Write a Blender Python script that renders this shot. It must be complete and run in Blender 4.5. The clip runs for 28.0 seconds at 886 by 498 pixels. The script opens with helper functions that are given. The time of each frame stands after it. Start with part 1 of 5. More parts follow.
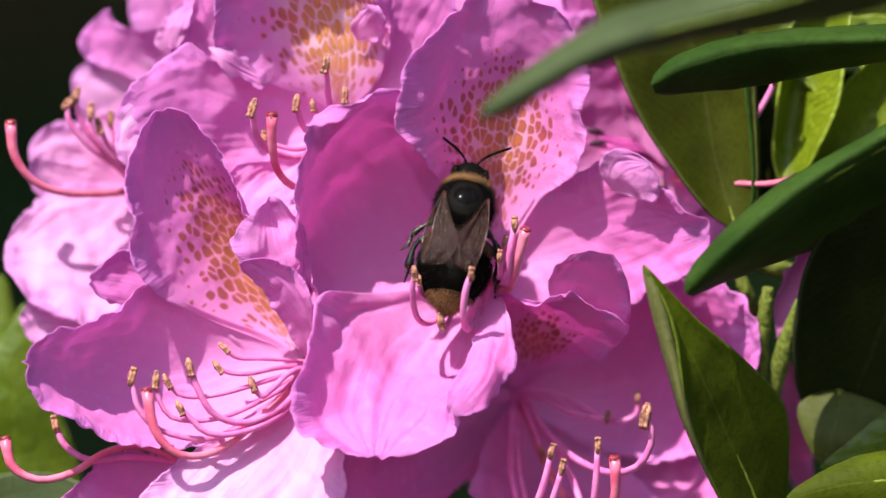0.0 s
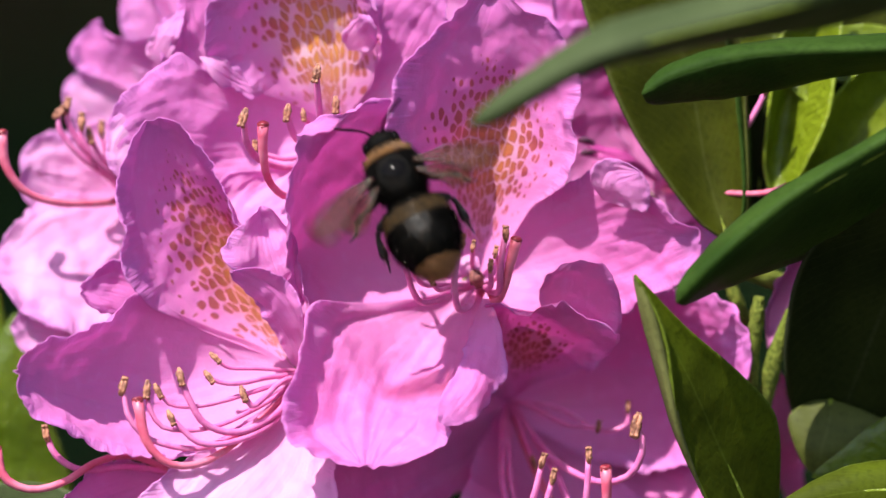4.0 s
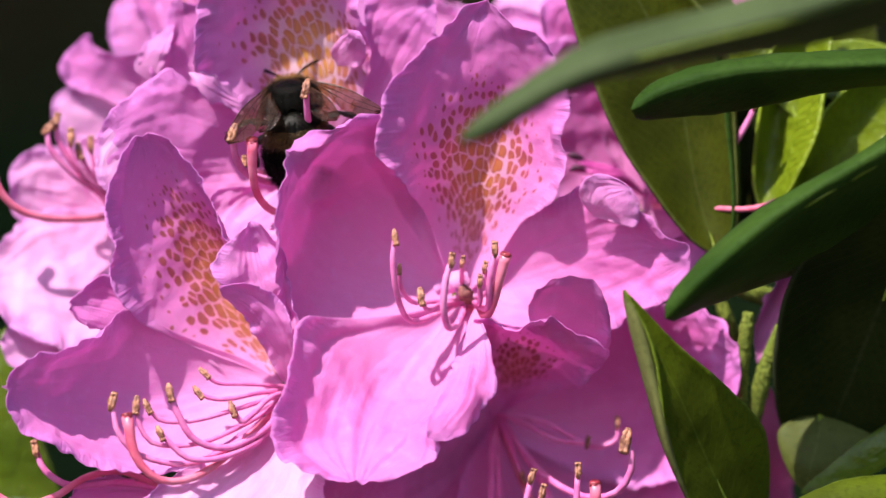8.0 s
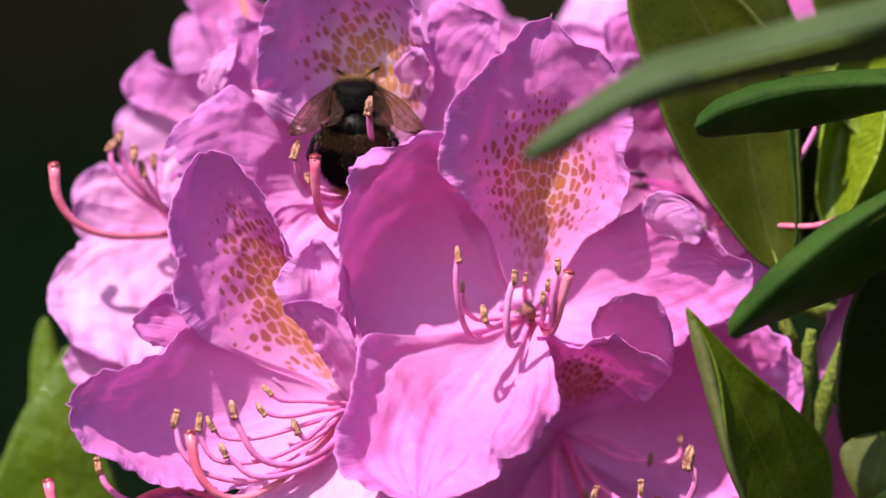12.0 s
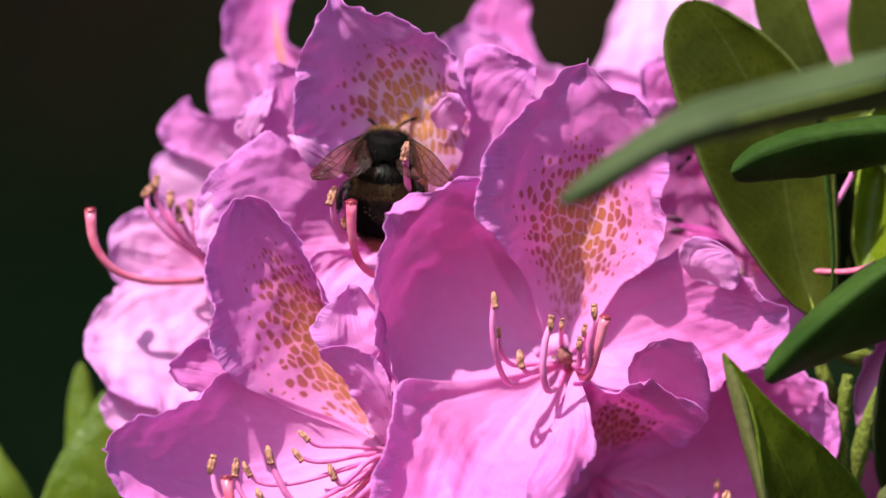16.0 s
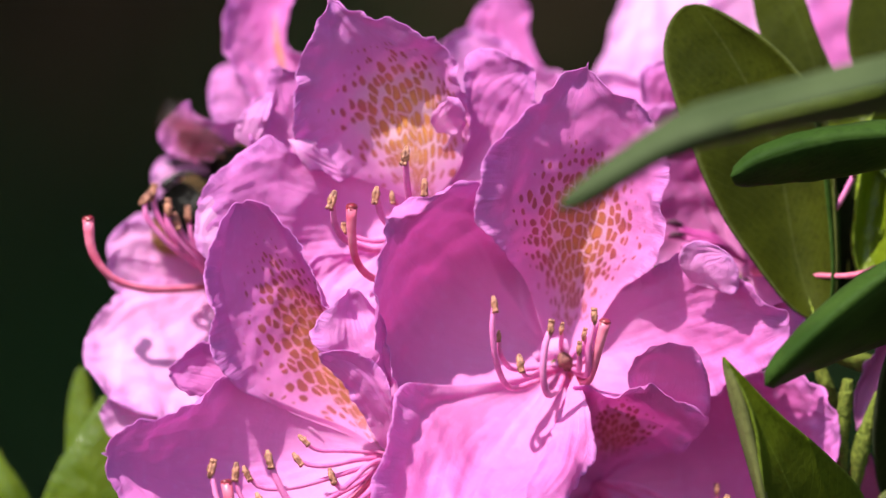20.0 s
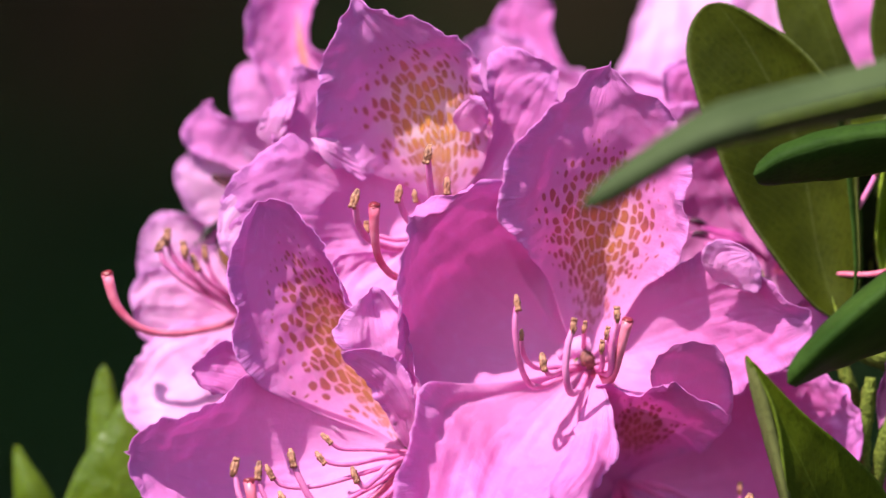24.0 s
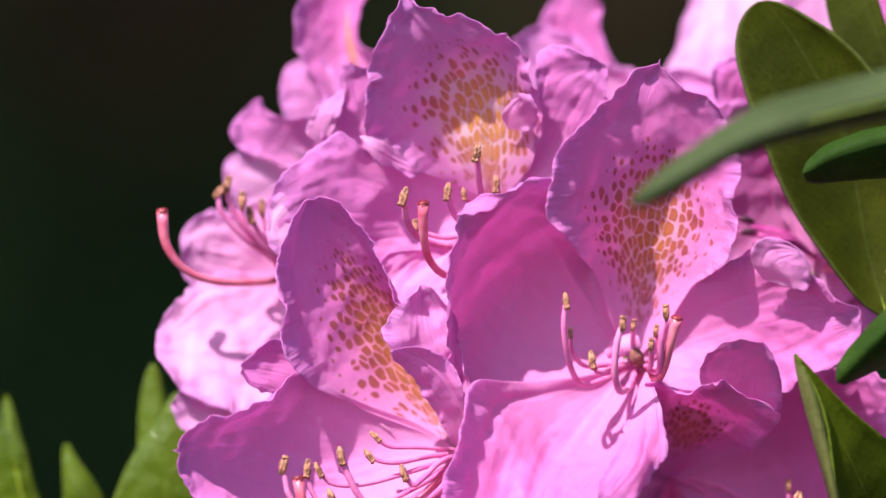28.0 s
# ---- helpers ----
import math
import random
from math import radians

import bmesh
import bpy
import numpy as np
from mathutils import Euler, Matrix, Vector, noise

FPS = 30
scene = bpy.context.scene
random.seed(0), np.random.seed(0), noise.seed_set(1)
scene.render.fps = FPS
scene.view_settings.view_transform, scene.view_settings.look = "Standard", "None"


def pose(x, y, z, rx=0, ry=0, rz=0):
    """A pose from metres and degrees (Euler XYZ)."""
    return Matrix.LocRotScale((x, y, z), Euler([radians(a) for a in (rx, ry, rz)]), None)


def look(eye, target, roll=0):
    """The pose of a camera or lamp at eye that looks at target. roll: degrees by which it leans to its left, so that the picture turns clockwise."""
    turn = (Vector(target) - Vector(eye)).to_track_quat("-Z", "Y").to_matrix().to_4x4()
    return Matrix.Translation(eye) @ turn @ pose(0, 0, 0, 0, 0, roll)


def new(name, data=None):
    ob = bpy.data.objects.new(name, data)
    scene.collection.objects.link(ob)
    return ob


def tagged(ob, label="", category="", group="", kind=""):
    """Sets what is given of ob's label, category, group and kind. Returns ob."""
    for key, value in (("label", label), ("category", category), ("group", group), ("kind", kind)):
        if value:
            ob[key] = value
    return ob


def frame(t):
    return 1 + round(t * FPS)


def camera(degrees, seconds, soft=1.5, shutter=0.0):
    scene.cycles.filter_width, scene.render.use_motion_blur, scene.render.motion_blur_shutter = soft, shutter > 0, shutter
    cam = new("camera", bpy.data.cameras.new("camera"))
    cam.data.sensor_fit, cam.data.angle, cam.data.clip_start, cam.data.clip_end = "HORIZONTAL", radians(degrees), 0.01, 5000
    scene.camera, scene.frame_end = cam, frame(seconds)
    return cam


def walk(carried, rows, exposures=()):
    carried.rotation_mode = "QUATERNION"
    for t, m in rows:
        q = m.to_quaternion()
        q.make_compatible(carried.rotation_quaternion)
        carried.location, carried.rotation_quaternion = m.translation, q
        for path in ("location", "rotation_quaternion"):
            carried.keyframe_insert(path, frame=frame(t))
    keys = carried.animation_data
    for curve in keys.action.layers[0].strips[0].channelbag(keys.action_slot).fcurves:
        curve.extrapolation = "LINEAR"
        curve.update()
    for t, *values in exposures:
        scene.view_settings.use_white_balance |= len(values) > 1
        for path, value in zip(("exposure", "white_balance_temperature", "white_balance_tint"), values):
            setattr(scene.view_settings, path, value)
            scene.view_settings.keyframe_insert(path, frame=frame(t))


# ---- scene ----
# Plan units follow the camera's view, and things are placed by them to fit it: sixteenths of a millimetre on the plane
# through the middle of the flower head; x to the right, y down, the third number towards the eye.
U = 0.0000625
EYE = Vector((0.0, -1.2, 1.2))


def place(x, y, near=0.0):
    """A point of the plan in metres, kept on its line of sight from the eye at any depth."""
    k = 1 - near * U / 1.2
    return Vector(((x - 784) * U * k, -near * U, 1.2 + (441 - y) * U * k))


cam = camera(4.68, 28.0, shutter=0.5)
cam.data.dof.use_dof, cam.data.dof.focus_distance, cam.data.dof.aperture_fstop = True, 1.196, 11.5
walk(cam, [(t, look(EYE, place(784 - dx, 441 - dy))) for t, dx, dy in (
    (0, 0, 0), (1, -1, 1), (2, -1, 1.5), (3, -3, 4.5), (3.5, -11.5, 13.5), (5.5, -20, 21.5), (6, -24, 29),
    (6.5, -30, 35), (7, -31.5, 36.5), (8, -35, 44.5), (9, -33, 49), (9.5, -24.5, 49.5), (10, -7, 50.5),
    (10.5, 14, 51.5), (11, 39, 54), (11.5, 62, 61), (12, 76.5, 75), (12.5, 91, 93.5), (14.5, 130, 142),
    (15, 135, 146), (16, 141, 155.5), (17, 140.5, 159), (18, 138.5, 161), (19, 141.5, 160), (20, 141, 163),
    (21, 142, 164), (21.5, 148, 161.5), (23.5, 171.5, 161), (24.5, 193, 159), (25.5, 219, 155.5), (26.5, 246.5, 156),
    (27.5, 265, 155.5), (28, 268, 157))])

# ---- world and sun ----
SUN_WAY = Vector((0.335, 0.565, -0.755)).normalized()
world = bpy.data.worlds.new("sky")
scene.world = world
world.use_nodes = True
wn = world.node_tree
sky = wn.nodes.new("ShaderNodeTexSky")
sky.sky_type, sky.sun_disc = "NISHITA", False
sky.sun_elevation = math.asin(-SUN_WAY.z)
sky.sun_rotation = math.atan2(-SUN_WAY.x, -SUN_WAY.y)
wn.links.new(sky.outputs[0], wn.nodes["Background"].inputs[0])
wn.nodes["Background"].inputs[1].default_value = 0.13
sun = new("sun", bpy.data.lights.new("sun", "SUN"))
sun.data.energy, sun.data.angle, sun.data.color = 4.7, radians(0.5), (1.0, 0.95, 0.88)
scene.view_settings.exposure = 0.81
sun.matrix_world = look((0, 0, 0), SUN_WAY)
sun.location = (-1.5, -3, 5)


# ---- materials ----
def material(name):
    m = bpy.data.materials.new(name)
    m.use_nodes = True
    m.node_tree.nodes.clear()
    return m, m.node_tree.nodes, m.node_tree.links


def node(nodes, kind, **values):
    n = nodes.new(kind)
    for key, value in values.items():
        n.inputs[key.replace("_", " ")].default_value = value
    return n


def arith(nodes, links, op, a, b=None):
    n = nodes.new("ShaderNodeMath")
    n.operation = op
    for i, v in enumerate((a, b)):
        if v is None:
            continue
        if isinstance(v, (int, float)):
            n.inputs[i].default_value = v
        else:
            links.new(v, n.inputs[i])
    return n.outputs[0]


def blend(nodes, links, fac, a, b):
    n = nodes.new("ShaderNodeMix")
    n.data_type = "RGBA"
    for i, v in ((0, fac), (6, a), (7, b)):
        if isinstance(v, (int, float)):
            n.inputs[i].default_value = v
        elif isinstance(v, tuple):
            n.inputs[i].default_value = (*v, 1)
        else:
            links.new(v, n.inputs[i])
    return n.outputs[2]


def ramp(nodes, links, v, lo, hi):
    n = nodes.new("ShaderNodeMapRange")
    n.interpolation_type = "SMOOTHSTEP"
    links.new(v, n.inputs[0])
    n.inputs[1].default_value, n.inputs[2].default_value = lo, hi
    return n.outputs[0]


def thin_shell(nodes, links, colour, through_colour, share, rough, bump, specular=0.3):
    """A thin living sheet: a glossy skin over diffuse tissue that lets part of the light through."""
    skin = node(nodes, "ShaderNodeBsdfPrincipled", Roughness=rough, Specular_IOR_Level=specular)
    tissue = nodes.new("ShaderNodeBsdfTranslucent")
    mix = nodes.new("ShaderNodeMixShader")
    mix.inputs[0].default_value = share
    out = nodes.new("ShaderNodeOutputMaterial")
    links.new(colour, skin.inputs["Base Color"])
    links.new(through_colour, tissue.inputs["Color"])
    if bump is not None:
        links.new(bump, skin.inputs["Normal"])
        links.new(bump, tissue.inputs["Normal"])
    links.new(skin.outputs[0], mix.inputs[1])
    links.new(tissue.outputs[0], mix.inputs[2])
    links.new(mix.outputs[0], out.inputs[0])


PINK, VIOLET, PALE = (0.82, 0.228, 0.61), (0.66, 0.235, 0.645), (0.92, 0.43, 0.76)


def petal_material(name, blotch=None, cells=(17, 13), pale=0.55, body=PINK, halo=(0.93, 0.68, 0.74), inner=(0.78, 0.37, 0.03), outer=(0.56, 0.13, 0.08), spot_size=0.78, share=0.45):
    """Petal tissue: violet towards the margin, pale towards the throat, fine veins along it;
    blotch: middle across and along, half width and half length of the spotted field."""
    m, nodes, links = material(name)
    uv = nodes.new("ShaderNodeUVMap")
    sep = nodes.new("ShaderNodeSeparateXYZ")
    links.new(uv.outputs[0], sep.inputs[0])
    across, along = sep.outputs[0], sep.outputs[1]
    obj = nodes.new("ShaderNodeTexCoord").outputs["Object"]
    broad = node(nodes, "ShaderNodeTexNoise", Scale=160.0, Detail=3.0)
    links.new(obj, broad.inputs["Vector"])
    off = arith(nodes, links, "ABSOLUTE", arith(nodes, links, "SUBTRACT", across, 0.5))
    rim = arith(nodes, links, "MAXIMUM", ramp(nodes, links, off, 0.34, 0.5), ramp(nodes, links, along, 0.78, 1.0))
    rim = arith(nodes, links, "MULTIPLY", rim, arith(nodes, links, "ADD", broad.outputs[0], 0.1))
    colour = blend(nodes, links, rim, body, VIOLET)
    heart = arith(nodes, links, "SUBTRACT", 1.0, ramp(nodes, links, along, 0.05, 0.75))
    colour = blend(nodes, links, arith(nodes, links, "MULTIPLY", heart, pale), colour, PALE)
    # veins that run from base to tip
    vein_map = nodes.new("ShaderNodeVectorMath")
    vein_map.operation = "MULTIPLY"
    vein_map.inputs[1].default_value = (26.0, 2.2, 1.0)
    links.new(uv.outputs[0], vein_map.inputs[0])
    vein = node(nodes, "ShaderNodeTexNoise", Scale=1.0, Detail=4.0, Roughness=0.6, Distortion=0.4)
    links.new(vein_map.outputs[0], vein.inputs["Vector"])
    fade = arith(nodes, links, "SUBTRACT", 1.0, ramp(nodes, links, along, 0.6, 0.92))
    colour = blend(nodes, links, arith(nodes, links, "MULTIPLY", ramp(nodes, links, vein.outputs[0], 0.48, 0.72), arith(nodes, links, "MULTIPLY", fade, 0.16)),
                   colour, (0.72, 0.20, 0.68))
    fleck = node(nodes, "ShaderNodeTexNoise", Scale=900.0, Detail=4.0)
    links.new(obj, fleck.inputs["Vector"])
    colour = blend(nodes, links, arith(nodes, links, "MULTIPLY", ramp(nodes, links, fleck.outputs[0], 0.5, 0.8), 0.25),
                   colour, (0.88, 0.48, 0.90))
    if blotch:
        cu, cv, ru, rv = blotch
        du = arith(nodes, links, "DIVIDE", arith(nodes, links, "SUBTRACT", across, cu), ru)
        dv = arith(nodes, links, "DIVIDE", arith(nodes, links, "SUBTRACT", along, cv), rv)
        far = arith(nodes, links, "SQRT", arith(nodes, links, "ADD", arith(nodes, links, "MULTIPLY", du, du),
                                                 arith(nodes, links, "MULTIPLY", dv, dv)))
        ground = arith(nodes, links, "SUBTRACT", 1.0, ramp(nodes, links, far, 0.2, 1.1))
        colour = blend(nodes, links, arith(nodes, links, "MULTIPLY", ground, 0.8), colour, halo)
        wob = node(nodes, "ShaderNodeTexNoise", Scale=16.0, Detail=3.0)
        links.new(uv.outputs[0], wob.inputs["Vector"])
        add = nodes.new("ShaderNodeVectorMath")
        add.operation = "MULTIPLY_ADD"
        add.inputs[1].default_value = (0.032, 0.04, 0.0)
        links.new(wob.outputs["Color"], add.inputs[0])
        links.new(uv.outputs[0], add.inputs[2])
        grid = nodes.new("ShaderNodeVectorMath")
        grid.operation = "MULTIPLY"
        grid.inputs[1].default_value = (cells[0], cells[1], 1.0)
        links.new(add.outputs[0], grid.inputs[0])
        owner = node(nodes, "ShaderNodeTexVoronoi", Scale=1.0, Randomness=0.8)
        owner.voronoi_dimensions = "2D"
        links.new(grid.outputs[0], owner.inputs["Vector"])
        cell = node(nodes, "ShaderNodeTexVoronoi", Scale=1.0, Randomness=0.8)
        cell.voronoi_dimensions, cell.feature = "2D", "DISTANCE_TO_EDGE"
        links.new(grid.outputs[0], cell.inputs["Vector"])
        pick = nodes.new("ShaderNodeSeparateXYZ")
        links.new(owner.outputs["Color"], pick.inputs[0])
        # rounded spots that shrink and thin out away from the middle of the field, with clear seams between them
        size = arith(nodes, links, "SUBTRACT", spot_size, arith(nodes, links, "MULTIPLY", arith(nodes, links, "POWER", far, 1.8), 0.46))
        size = arith(nodes, links, "SUBTRACT", size, arith(nodes, links, "MULTIPLY", pick.outputs[0], 0.22))
        round_spot = ramp(nodes, links, arith(nodes, links, "SUBTRACT", size, owner.outputs["Distance"]), -0.05, 0.07)
        spot = arith(nodes, links, "MULTIPLY", round_spot, ramp(nodes, links, cell.outputs["Distance"], 0.04, 0.12))
        shade = blend(nodes, links, ramp(nodes, links, far, 0.1, 0.95), inner, outer)
        ring = arith(nodes, links, "SUBTRACT", 1.0, ramp(nodes, links, cell.outputs["Distance"], 0.10, 0.26))
        shade = blend(nodes, links, arith(nodes, links, "MULTIPLY", ring, 0.75), shade, (0.56, 0.13, 0.04))
        colour = blend(nodes, links, arith(nodes, links, "MULTIPLY", spot, 0.92), colour, shade)
    # fine crinkles
    crinkle = node(nodes, "ShaderNodeTexNoise", Scale=420.0, Detail=5.0, Roughness=0.65)
    links.new(obj, crinkle.inputs["Vector"])
    # the margins are crimped across
    crimps = []
    for scale, mask in (((5.0, 62.0, 1.0), ramp(nodes, links, off, 0.36, 0.5)), ((58.0, 5.0, 1.0), ramp(nodes, links, along, 0.80, 1.0))):
        span = nodes.new("ShaderNodeVectorMath")
        span.operation = "MULTIPLY"
        span.inputs[1].default_value = scale
        links.new(uv.outputs[0], span.inputs[0])
        crimp = node(nodes, "ShaderNodeTexNoise", Scale=1.0, Detail=2.0, Roughness=0.55, Distortion=0.5)
        links.new(span.outputs[0], crimp.inputs["Vector"])
        crimps.append(arith(nodes, links, "MULTIPLY", crimp.outputs[0], mask))
    pucker = arith(nodes, links, "ADD", crimps[0], crimps[1])
    relief = arith(nodes, links, "ADD", arith(nodes, links, "MULTIPLY", crinkle.outputs[0], 0.8), arith(nodes, links, "MULTIPLY", arith(nodes, links, "MULTIPLY", vein.outputs[0], fade), 0.3))
    relief = arith(nodes, links, "ADD", relief, arith(nodes, links, "MULTIPLY", pucker, 1.3))
    bump = node(nodes, "ShaderNodeBump", Strength=0.38, Distance=0.0007)
    links.new(relief, bump.inputs["Height"])
    # light that has passed through the tissue
    passed = blend(nodes, links, 0.45, colour, (0.86, 0.42, 0.77))
    thin_shell(nodes, links, colour, passed, share, 0.5, bump.outputs[0], 0.24)
    return m


def leaf_material(name, dark, light, share, rough=0.38, gloss=0.32, pucker=1.0):
    m, nodes, links = material(name)
    uv = nodes.new("ShaderNodeUVMap")
    sep = nodes.new("ShaderNodeSeparateXYZ")
    links.new(uv.outputs[0], sep.inputs[0])
    obj = nodes.new("ShaderNodeTexCoord").outputs["Object"]
    broad = node(nodes, "ShaderNodeTexNoise", Scale=90.0, Detail=5.0)
    links.new(obj, broad.inputs["Vector"])
    colour = blend(nodes, links, ramp(nodes, links, broad.outputs[0], 0.3, 0.7), dark, light)
    # side veins leave the midrib at a slant
    off = arith(nodes, links, "ABSOLUTE", arith(nodes, links, "SUBTRACT", sep.outputs[0], 0.5))
    slant = arith(nodes, links, "SUBTRACT", arith(nodes, links, "MULTIPLY", sep.outputs[1], 80.0), arith(nodes, links, "MULTIPLY", off, 45.0))
    slant = arith(nodes, links, "ADD", slant, arith(nodes, links, "MULTIPLY", broad.outputs[0], 9.0))
    wave = arith(nodes, links, "ABSOLUTE", arith(nodes, links, "SINE", slant))
    vein = arith(nodes, links, "SUBTRACT", 1.0, ramp(nodes, links, wave, 0.0, 0.3))
    colour = blend(nodes, links, arith(nodes, links, "MULTIPLY", vein, 0.12), colour, tuple(min(1, c * 1.5 + 0.02) for c in light))
    rim = arith(nodes, links, "MAXIMUM", ramp(nodes, links, off, 0.475, 0.5), arith(nodes, links, "MULTIPLY", arith(nodes, links, "SUBTRACT", 1.0, ramp(nodes, links, off, 0.004, 0.02)), 0.35))
    colour = blend(nodes, links, arith(nodes, links, "MULTIPLY", rim, 0.6), colour, tuple(min(1, c * 1.6 + 0.03) for c in light))
    grain = node(nodes, "ShaderNodeTexNoise", Scale=1600.0, Detail=4.0)
    links.new(obj, grain.inputs["Vector"])
    colour = blend(nodes, links, arith(nodes, links, "MULTIPLY", ramp(nodes, links, grain.outputs[0], 0.45, 0.75), 0.4), colour, tuple(c * 0.45 for c in dark))
    blister = node(nodes, "ShaderNodeTexNoise", Scale=520.0, Detail=2.0)
    links.new(obj, blister.inputs["Vector"])
    relief = arith(nodes, links, "ADD", arith(nodes, links, "MULTIPLY", grain.outputs[0], 0.5), arith(nodes, links, "MULTIPLY", blister.outputs[0], 0.55 * pucker))
    relief = arith(nodes, links, "SUBTRACT", relief, arith(nodes, links, "MULTIPLY", vein, 0.12 * pucker))
    bump = node(nodes, "ShaderNodeBump", Strength=min(0.9, 0.35 * pucker), Distance=0.0004)
    links.new(relief, bump.inputs["Height"])
    thin_shell(nodes, links, colour, colour, share, rough, bump.outputs[0], gloss)
    return m


def plain_material(name, low, high, scale, rough, bump=0.2, specular=0.5, metallic=0.0, distance=0.0002):
    """A body colour that varies between two tones, with fine relief."""
    m, nodes, links = material(name)
    obj = nodes.new("ShaderNodeTexCoord").outputs["Object"]
    tone = node(nodes, "ShaderNodeTexNoise", Scale=scale, Detail=5.0, Roughness=0.6)
    links.new(obj, tone.inputs["Vector"])
    bsdf = node(nodes, "ShaderNodeBsdfPrincipled", Roughness=rough, Specular_IOR_Level=specular, Metallic=metallic)
    links.new(blend(nodes, links, ramp(nodes, links, tone.outputs[0], 0.3, 0.7), low, high), bsdf.inputs["Base Color"])
    b = node(nodes, "ShaderNodeBump", Strength=bump, Distance=distance)
    links.new(tone.outputs[0], b.inputs["Height"])
    links.new(b.outputs[0], bsdf.inputs["Normal"])
    links.new(bsdf.outputs[0], nodes.new("ShaderNodeOutputMaterial").inputs[0])
    return m


def wooded_material():
    """A shaded bank: brown litter and dry twigs above, green below, split by height to fit the camera's view."""
    m, nodes, links = material("wooded bank")
    obj = nodes.new("ShaderNodeTexCoord").outputs["Object"]
    patch = node(nodes, "ShaderNodeTexNoise", Scale=4.6, Detail=3.0, Roughness=0.5)
    links.new(obj, patch.inputs["Vector"])
    fine = node(nodes, "ShaderNodeTexNoise", Scale=22.0, Detail=5.0, Roughness=0.7)
    links.new(obj, fine.inputs["Vector"])
    height = nodes.new("ShaderNodeSeparateXYZ")
    links.new(obj, height.inputs[0])
    brown_above = arith(nodes, links, "ADD", height.outputs[2], arith(nodes, links, "MULTIPLY", patch.outputs[0], 0.5))
    colour = blend(nodes, links, ramp(nodes, links, brown_above, 1.50, 1.66), (0.016, 0.042, 0.012), (0.056, 0.032, 0.019))
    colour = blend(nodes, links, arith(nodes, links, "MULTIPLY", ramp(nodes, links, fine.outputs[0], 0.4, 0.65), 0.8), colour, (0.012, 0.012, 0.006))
    bsdf = node(nodes, "ShaderNodeBsdfPrincipled", Roughness=0.9, Specular_IOR_Level=0.1)
    links.new(colour, bsdf.inputs["Base Color"])
    b = node(nodes, "ShaderNodeBump", Strength=0.8, Distance=0.03)
    links.new(fine.outputs[0], b.inputs["Height"])
    links.new(b.outputs[0], bsdf.inputs["Normal"])
    links.new(bsdf.outputs[0], nodes.new("ShaderNodeOutputMaterial").inputs[0])
    return m


def wing_material():
    m, nodes, links = material("wing membrane")
    uv = nodes.new("ShaderNodeUVMap")
    cell = node(nodes, "ShaderNodeTexVoronoi", Scale=4.0)
    cell.feature = "DISTANCE_TO_EDGE"
    links.new(uv.outputs[0], cell.inputs["Vector"])
    vein = arith(nodes, links, "SUBTRACT", 1.0, ramp(nodes, links, cell.outputs["Distance"], 0.01, 0.05))
    clear = node(nodes, "ShaderNodeBsdfTransparent", Color=(0.56, 0.38, 0.32, 1))
    skin = node(nodes, "ShaderNodeBsdfPrincipled", Roughness=0.14, Specular_IOR_Level=0.8, IOR=1.6)
    skin.inputs["Base Color"].default_value = (0.07, 0.030, 0.018, 1)
    ripple = node(nodes, "ShaderNodeTexNoise", Scale=14.0, Detail=3.0)
    links.new(uv.outputs[0], ripple.inputs["Vector"])
    b = node(nodes, "ShaderNodeBump", Strength=0.8, Distance=0.0004)
    links.new(arith(nodes, links, "ADD", ripple.outputs[0], vein), b.inputs["Height"])
    links.new(b.outputs[0], skin.inputs["Normal"])
    mix = nodes.new("ShaderNodeMixShader")
    links.new(arith(nodes, links, "ADD", 0.26, arith(nodes, links, "MULTIPLY", vein, 0.3)), mix.inputs[0])
    links.new(clear.outputs[0], mix.inputs[1])
    links.new(skin.outputs[0], mix.inputs[2])
    links.new(mix.outputs[0], nodes.new("ShaderNodeOutputMaterial").inputs[0])
    return m


PETAL = petal_material("petal")
PETAL_VIOLET = petal_material("violet petal", pale=0.7, body=(0.79, 0.25, 0.635))
# Lighter petal copy: pale margins, with some sunlight put into the colour.
PETAL_LIGHT = petal_material("light petal", pale=0.85, body=(0.89, 0.36, 0.76))
SPOT_C = petal_material("spotted petal middle", (0.5, 0.40, 0.30, 0.29), (24, 21), halo=(0.93, 0.58, 0.70), inner=(0.68, 0.235, 0.018), outer=(0.48, 0.09, 0.08), spot_size=0.84)
# The whiter halo and brighter ochre have sunlight put into the colour.
SPOT_B = petal_material("spotted petal upper", (0.53, 0.34, 0.38, 0.38), (22, 14), halo=(0.96, 0.74, 0.72), body=(0.79, 0.26, 0.64), inner=(0.85, 0.42, 0.05), outer=(0.52, 0.12, 0.10), spot_size=0.74)
SPOT_A = petal_material("spotted petal side", (0.56, 0.38, 0.32, 0.38), (18, 20), halo=(0.80, 0.38, 0.40), body=(0.79, 0.25, 0.635), inner=(0.52, 0.20, 0.02), outer=(0.40, 0.10, 0.08), spot_size=0.88)
SPOT_D = petal_material("spotted petal low", (0.5, 0.50, 0.27, 0.27), (18, 14), halo=(0.88, 0.42, 0.58), inner=(0.52, 0.13, 0.03), outer=(0.42, 0.07, 0.06))
# Darker petal copy: shade on the low floret is put into the colour.
PETAL_DEEP_SHADE = petal_material("deep pink petal with shade in its colour", body=(0.69, 0.155, 0.49), share=0.3)
SPOT_F = petal_material("streaked petal behind", (0.62, 0.52, 0.08, 0.16), (40, 3))
LEAF = leaf_material("leaf", (0.024, 0.029, 0.002), (0.048, 0.057, 0.004), 0.2, 0.5, 0.08)
